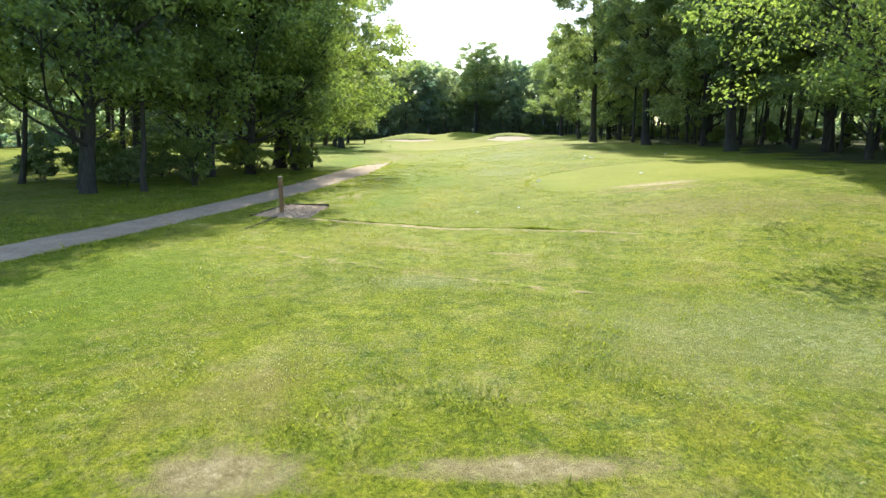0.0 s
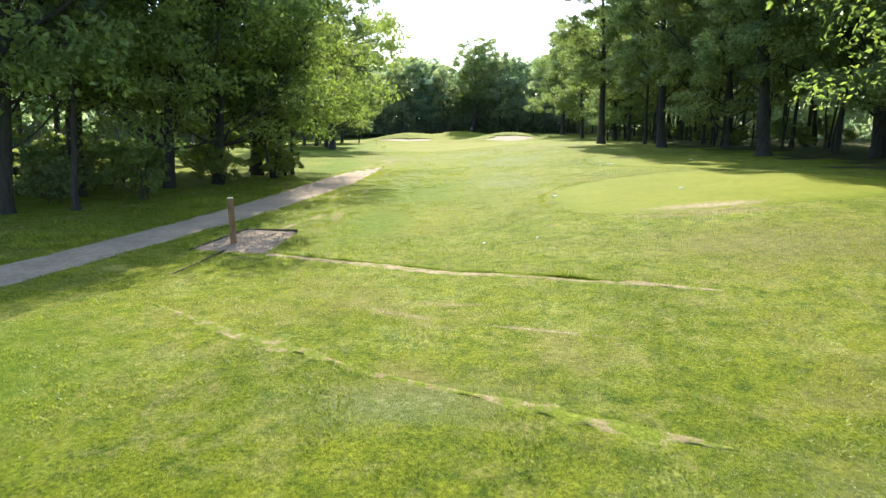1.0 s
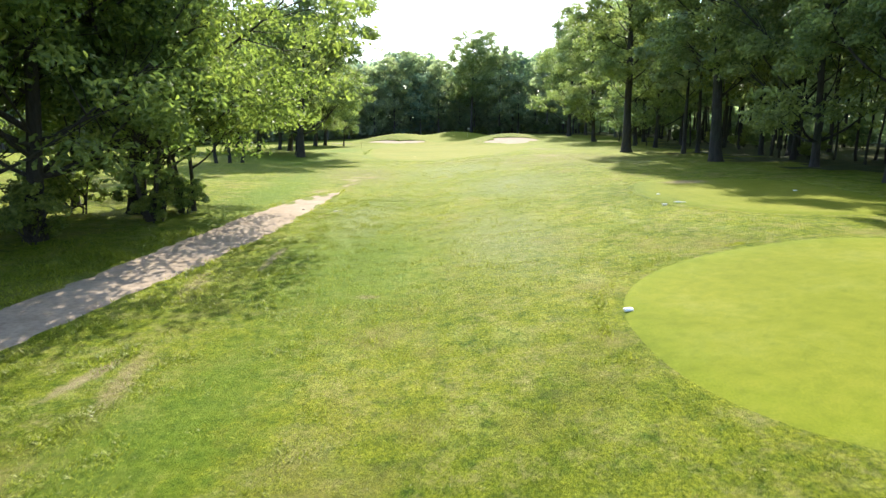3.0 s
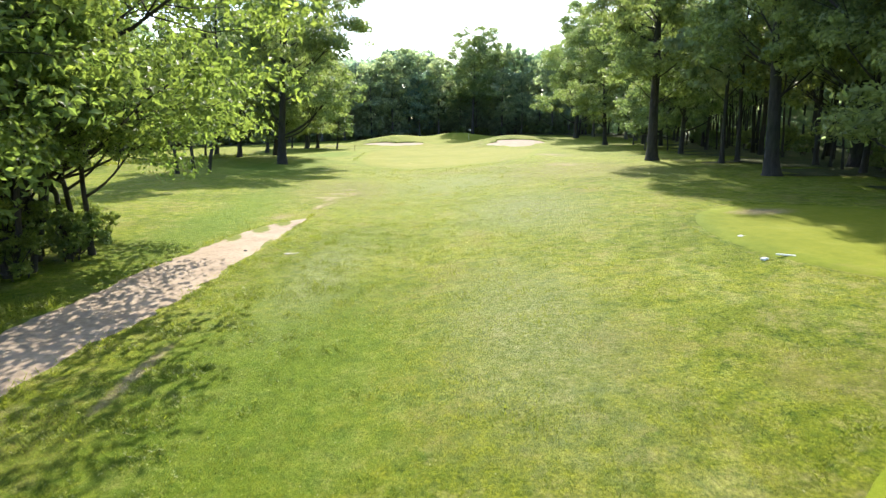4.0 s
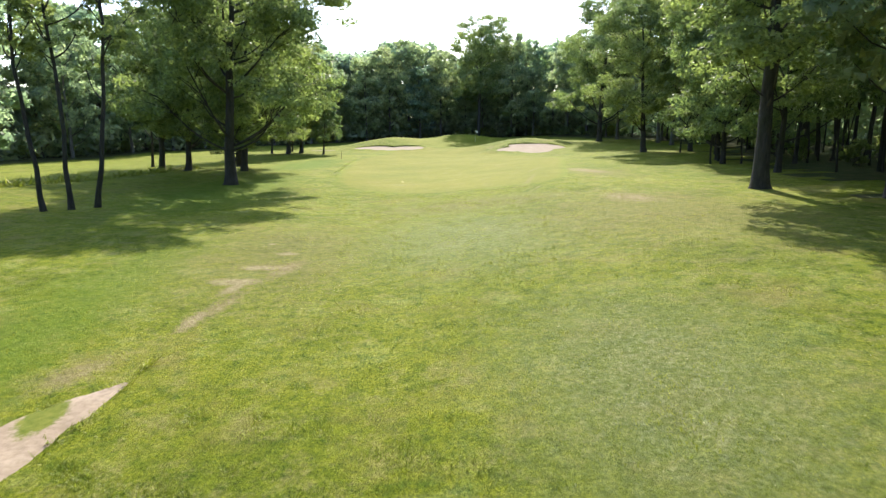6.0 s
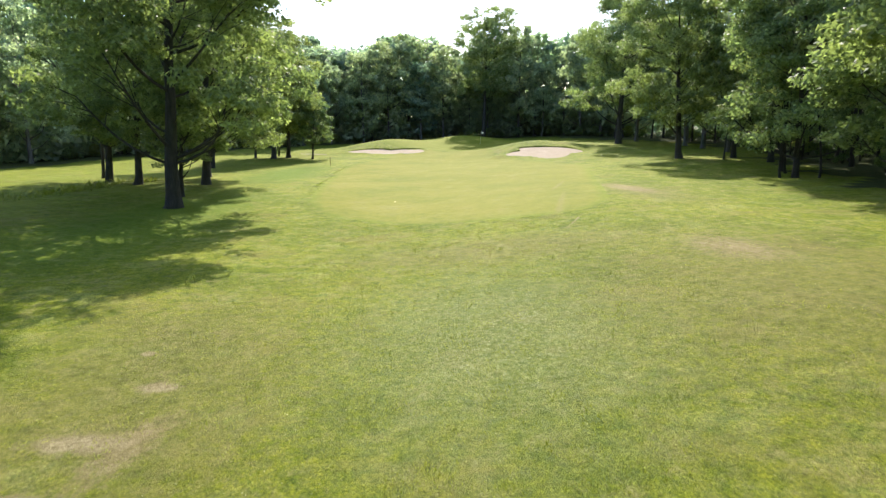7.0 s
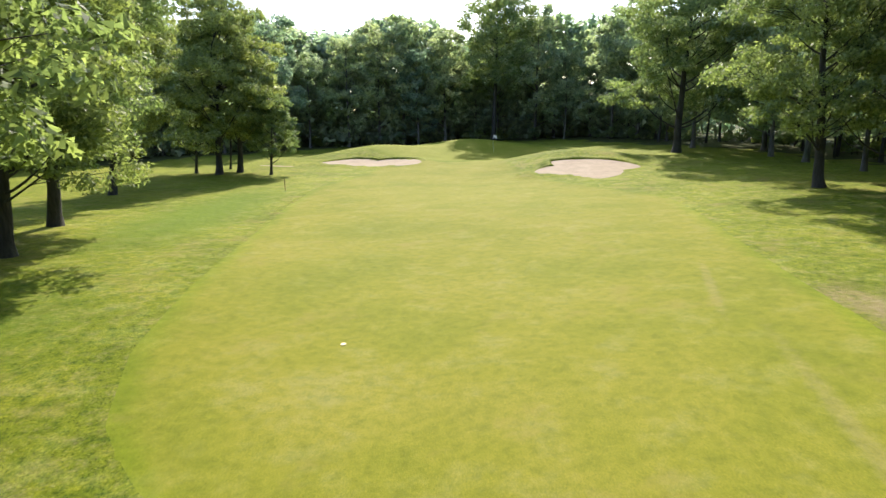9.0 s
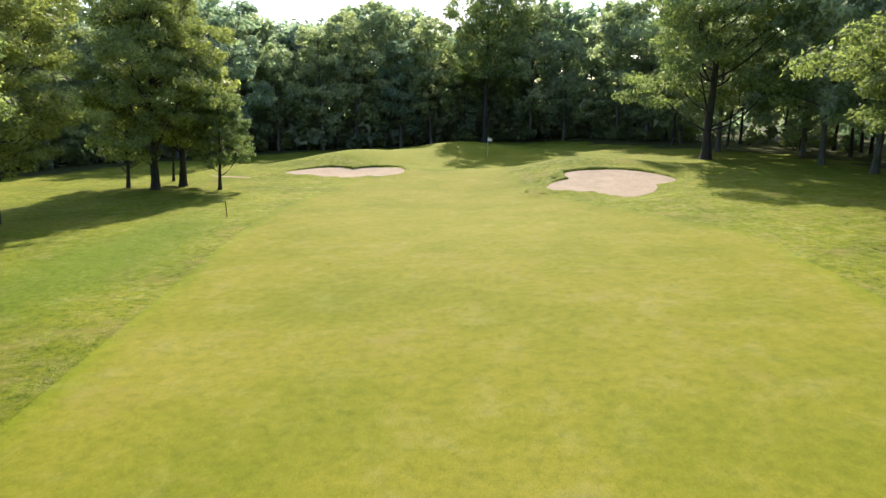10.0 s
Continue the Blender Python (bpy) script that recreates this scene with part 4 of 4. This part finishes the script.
def verge_region(rng, count):
    """Grass that creeps over both edges of the path."""
    y = rng.uniform(4, 42, count)
    cx, hw = np.interp(y, [r[1] for r in PATH], [r[0] for r in PATH]), np.interp(y, [r[1] for r in PATH], [r[2] for r in PATH])
    return np.stack([cx + rng.choice([-1, 1], count) * hw * (1 + rng.normal(size=count) * 0.13), y], -1)


def lip_region(rng, count):
    x = rng.uniform(-3.6, 3.0, count)
    y = np.interp(x, [-3.7, -2.7, -1.8, -0.9, -0.2, 0.5, 1.0, 1.95, 2.85], [16.1, 15.68, 15.3, 14.98, 14.62, 14.3, 14.05, 13.55, 12.95]) + 0.16 + np.abs(rng.normal(size=count)) * 0.06
    return np.stack([x, y], -1)


def clover_sheen_region(rng, count):
    """Clusters of clover, one of them in place of grass sheen, and a few heads between them."""
    parts = [np.stack([rng.uniform(-5, 8.5, count), 3 + 58 * rng.random(count)], -1)]
    for cx, cy, rx, ry, n in ((-0.8, 5.9, 1.1, 0.5, 1100), (-3.6, 6.2, 0.6, 0.35, 420), (-3.0, 5.2, 1.6, 0.6, 260), (3.4, 6.4, 2.8, 1.3, 1900), (1.0, 5.0, 2.2, 0.8, 500), (-1.6, 27.0, 1.2, 3.2, 260), (4.4, 39.0, 2.2, 3.5, 260),
                              # the 900 pale heads at (9.0, 13.9) imitate the sheen of flattened glossy grass
                              (5.0, 9.5, 2.0, 2.2, 240), (9.0, 13.9, 1.6, 0.4, 900), (1.5, 17.0, 1.6, 1.8, 140), (2.5, 55.0, 2.0, 3.0, 160), (-1.0, 47.0, 1.0, 3.0, 120)):
        parts.append(np.array([cx, cy]) + rng.normal(size=(n, 2)) * np.array([rx, ry]) * 0.6)
    p = np.concatenate(parts)
    return p[free_of_mown(p)]


blades("grass", 400000, rough_region, BLADE, 0.058, 5, "short rough grass blades in the sun")
blades("grass", 190000, fore_region, BLADE, 0.055, 15, "tufted rough grass blades with pale tips")
blades("tufts", 150000, tuft_region, BLADE, 0.075, 16, "longer tufts of fresh green grass")
blades("verge_grass", 14000, verge_region, BLADE, 0.09, 8, "grass creeping over the edges of the path")
blades("turf_lip", 7000, lip_region, BLADE, 0.10, 7, "ragged turf edge over the bare strip")
blades("long_grass", 42000, edge_region, BLADE, 0.13, 6, "longer grass along the edge of the path")


def fringe_region(rng, count):
    """A line of longer grass that the mower leaves along the fairway."""
    y = rng.uniform(74, 96, count)
    return np.stack([np.interp(y, FAIR_Y, FAIR_L) - 0.05 + rng.normal(size=count) * 0.16, y], -1)


def ditch_region(rng, count):
    """Tall grass along a ditch between the trees and the neighbouring lawn."""
    f = rng.random(count)
    return np.stack([np.interp(f, [0, 0.5, 1], [-25, -21.5, -19.5]) + rng.normal(size=count) * 0.5, 58 + 24 * f], -1)


def tee_edge(cx, cy, rx, ry):
    """Longer grass left standing round a mown tee."""
    def region(rng, count):
        a = rng.uniform(0, 2 * math.pi, count)
        c, s = np.cos(a), np.sin(a)
        k = 1.02 + np.abs(rng.normal(size=count)) * 0.022
        return np.stack([cx + k * rx * np.abs(c) ** 0.85 * np.sign(c), cy + k * ry * np.abs(s) ** 0.85 * np.sign(s)], -1)
    return region


blades("tee_fringe", 9000, tee_edge(8.4, 21.5, 5.05, 4.1), BLADE, 0.055, 18, "line of longer grass round the mown tee")
blades("tee_fringe", 6000, tee_edge(10.9, 33.0, 3.4, 4.7), BLADE, 0.05, 19, "line of longer grass round the forward tee")
blades("fringe", 8000, fringe_region, BLADE, 0.055, 13, "line of longer grass along the mown fairway")
blades("tall_grass", 4000, ditch_region, BLADE, 0.5, 12, "tall grass standing along a ditch")


def clover_and_sheen(count, seed):
    rng = np.random.default_rng(seed)
    p = clover_sheen_region(rng, count) * U
    z = height(p[:, 0], p[:, 1]) + rng.uniform(0.02, 0.06, len(p))
    c = np.stack([p[:, 0], p[:, 1], z], -1)
    r = rng.uniform(0.005, 0.010, len(p))[:, None, None]
    shape = np.array([(1, 0, 0), (0, 1, 0), (-1, 0, 0), (0, -1, 0), (0, 0, 1.0)])
    verts = (c[:, None] + r * shape).reshape(-1, 3)
    f = np.array([(0, 1, 4), (1, 2, 4), (2, 3, 4), (3, 0, 4)])
    faces = (np.arange(len(p))[:, None, None] * 5 + f).reshape(-1, 3)
    return tagged(new("clover", mesh_of("clover", verts.tolist(), faces.tolist(), CLOVER_SHEEN)), "pale clover heads in the rough, one cluster as grass sheen", "clover", kind="stuff")


clover_and_sheen(2600, 9)

# ---- small things ----
def box(bm, sx, sy, sz, z0=0.0, bevel=0.0, x=0.0, y=0.0):
    r = bmesh.ops.create_cube(bm, size=1.0)
    bmesh.ops.scale(bm, vec=(sx, sy, sz), verts=r["verts"])
    bmesh.ops.translate(bm, vec=(x, y, z0 + sz / 2), verts=r["verts"])
    if bevel:
        edges = list({e for v in r["verts"] for e in v.link_edges})
        bmesh.ops.bevel(bm, geom=edges, offset=bevel, segments=2, affect="EDGES")


def at_place(name, px, py, label, category, turn=0.0, group=""):
    ob = new(name)
    ob.matrix_basis = Matrix.Translation(on_ground(px, py)) @ pose(0, 0, 0, 0, 0, turn)
    return tagged(ob, label, category, group)


sign = at_place("sign_post", -4.72, 17.0, "square brown timber post on a gravel pad", "post", 8)
bm = bmesh.new()
box(bm, 0.135, 0.135, 1.42, -0.2, 0.012)
part("post", bm, TIMBER, sign)
bm = bmesh.new()
box(bm, 0.14, 0.14, 0.02, 1.22, 0.006)
part("cap", bm, END_GRAIN, sign, "pale weathered top")

flag = at_place("flagstick", 6.35, 126.8, "white flagstick with a small pale flag on the green", "flagstick")
bm = bmesh.new()
bmesh.ops.create_cone(bm, cap_ends=True, segments=10, radius1=0.014, radius2=0.011, depth=2.2, matrix=Matrix.Translation((0, 0, 0.95)))
part("pole", bm, WHITE, flag)
bm = bmesh.new()
rows_f = [[bm.verts.new((0.02 + 0.11 * i, 0.03 * math.sin(i * 1.1), 2.12 - 0.36 * j / 3 - 0.035 * i)) for i in range(5)] for j in range(4)]
for j in range(3):
    for i in range(4):
        bm.faces.new((rows_f[j][i], rows_f[j][i + 1], rows_f[j + 1][i + 1], rows_f[j + 1][i]))
bmesh.ops.solidify(bm, geom=bm.faces[:], thickness=0.006)
part("cloth", bm, FLAGCLOTH, flag, "pale hanging cloth")


def tee_marker(px, py, label, turn, big=1.0):
    ob = at_place("tee_marker", px, py, label, "tee marker", turn, "tee markers")
    bm = bmesh.new()
    box(bm, 0.16 * big, 0.11 * big, 0.055 * big, 0.0, 0.015)
    part("body", bm, WHITE, ob)
    return ob


tee_marker(1.01, 16.91, "white block tee marker in the rough grass", 10, 0.55)
tee_marker(2.22, 16.92, "white block tee marker in the rough grass", -15, 0.55)
tee_marker(3.72, 22.62, "white block tee marker on the short grass", 5)
tee_marker(7.15, 21.1, "white block tee marker near a worn patch", 5)
tee_marker(8.0, 33.1, "white block tee marker with a dark side", 20)
tee_marker(7.45, 31.1, "white block tee marker with a dark side", 20)
tee_marker(12.6, 33.4, "white block tee marker in the shade", 0)

plank = at_place("white_board", 7.9, 31.17, "narrow white board lying on the forward tee", "board", -30)
bm = bmesh.new()
box(bm, 0.38, 0.045, 0.03, 0.035, 0.006)
part("board", bm, WHITE, plank)

pad = at_place("gravel_pad", -4.45, 17.45, "small gravel pad edged with dark boards", "gravel pad")
PAD = [Vector((-0.67, 1.53, 0)), Vector((0.91, 1.39, 0)), Vector((-1.13, -1.31, 0)), Vector((0.80, -1.53, 0))]


def on_pad(u, v):
    """A place on the pad: u from its boarded side to the open one, v from the far end to the near."""
    p = PAD[0].lerp(PAD[1], u).lerp(PAD[2].lerp(PAD[3], u), v)
    foot = on_ground(-4.45, 17.45)
    p.z = float(height(foot.x + p.x, foot.y + p.y)) - foot.z
    return p


bm = bmesh.new()
rows_p = []
for i in range(11):
    row = []
    for j in range(17):
        p = on_pad(i / 10 + (0.05 * noise.noise((j * 0.9, 2.0, 1.0)) if i == 10 else 0), j / 16 + (0.04 * noise.noise((i * 0.9, 5.0, 1.0)) if j == 16 else 0))
        p.z += 0.03 + 0.012 * noise.noise((i * 0.8, j * 0.8, 0)) if 0 < i < 10 and j < 16 else -0.005
        row.append(bm.verts.new(p))
    rows_p.append(row)
for i in range(10):
    for j in range(16):
        bm.faces.new((rows_p[i][j], rows_p[i][j + 1], rows_p[i + 1][j + 1], rows_p[i + 1][j]))
part("gravel", bm, PAD_GRAVEL, pad)
rng_p = np.random.default_rng(4)
bm = bmesh.new()
for k in range(420):
    p = on_pad(0.03 + 0.97 * rng_p.random(), 0.02 + 0.98 * rng_p.random())
    bmesh.ops.create_icosphere(bm, subdivisions=1, radius=rng_p.uniform(0.012, 0.03),
                               matrix=Matrix.Translation((p.x, p.y, p.z + 0.036)) @ Matrix.Diagonal((1, rng_p.uniform(0.6, 1), 0.5, 1)))
tagged(part("pebbles", bm, GRAVEL, pad, "loose pale pebbles"), "loose pale pebbles", kind="stuff")
for a, b in ((0, 1), (0, 2)):
    bm = bmesh.new()
    along = PAD[b] - PAD[a]
    box(bm, along.length, 0.045, 0.16, -0.1, 0.008)
    mid = (PAD[a] + PAD[b]) / 2
    bmesh.ops.transform(bm, matrix=Matrix.Translation((mid.x, mid.y, 0.012)) @ Matrix.Rotation(math.atan2(along.y, along.x), 4, "Z"), verts=bm.verts[:])
    part("edging_board", bm, EDGING, pad)

edging = at_place("timber_edging", -4.78, 15.3, "dark timber edging board sunk in the grass", "edging board", 84)
bm = bmesh.new()
box(bm, 2.4, 0.04, 0.16, -0.135, 0.008)
part("board", bm, EDGING, edging)

stake = at_place("marker_stake", -10.2, 99.1, "thin wooden marker stake in the grass", "stake")
bm = bmesh.new()
box(bm, 0.05, 0.05, 1.1, -0.15, 0.006)
part("shaft", bm, TIMBER, stake)

marker = at_place("distance_marker", -1.44, 70.87, "small yellowish round marker set in the fairway", "distance marker")
bm = bmesh.new()
bmesh.ops.create_cone(bm, cap_ends=True, segments=20, radius1=0.085, radius2=0.07, depth=0.05, matrix=Matrix.Translation((0, 0, 0.01)))
part("disc", bm, YELLOW, marker)


far_path = band_sheet("far_path", [(-18.0, 118.9, 0.12), (-17.0, 118.4, 0.35), (-15.6, 117.8, 0.4), (-14.2, 117.2, 0.15)], GRAVEL, 0.03, 4, 0.15, 5, 1.2)
tagged(far_path, "grey gravel path behind the trees", "path", kind="structure")

slab = at_place("stone_slab", -2.74, 35.15, "flat pale stone slab set in the grass", "slab", 25)
bm = bmesh.new()
rim = [bm.verts.new((0.24 * math.cos(a) * (1 + 0.16 * math.sin(3 * a + 1)), 0.165 * math.sin(a) * (1 + 0.12 * math.cos(2 * a)), -0.06)) for a in np.arange(14) * math.pi / 7]
top = bmesh.ops.extrude_face_region(bm, geom=[bm.faces.new(rim)])
bmesh.ops.translate(bm, vec=(0, 0, 0.072), verts=[g for g in top["geom"] if isinstance(g, bmesh.types.BMVert)])
bmesh.ops.recalc_face_normals(bm, faces=bm.faces[:])
bmesh.ops.bevel(bm, geom=[e for e in bm.edges if min(v.co.z for v in e.verts) > 0], offset=0.012, segments=2, affect="EDGES")
part("slab", bm, STONE, slab)

stone = at_place("stone", -4.05, 35.45, "small dark stone on the gravel path", "stone", 20)
bm = bmesh.new()
bmesh.ops.create_icosphere(bm, subdivisions=2, radius=0.06)
for v in bm.verts:
    v.co += v.co * noise.noise(v.co * 9) * 0.5
    v.co.z = v.co.z * 0.5 + 0.035
part("stone", bm, BLACK, stone)
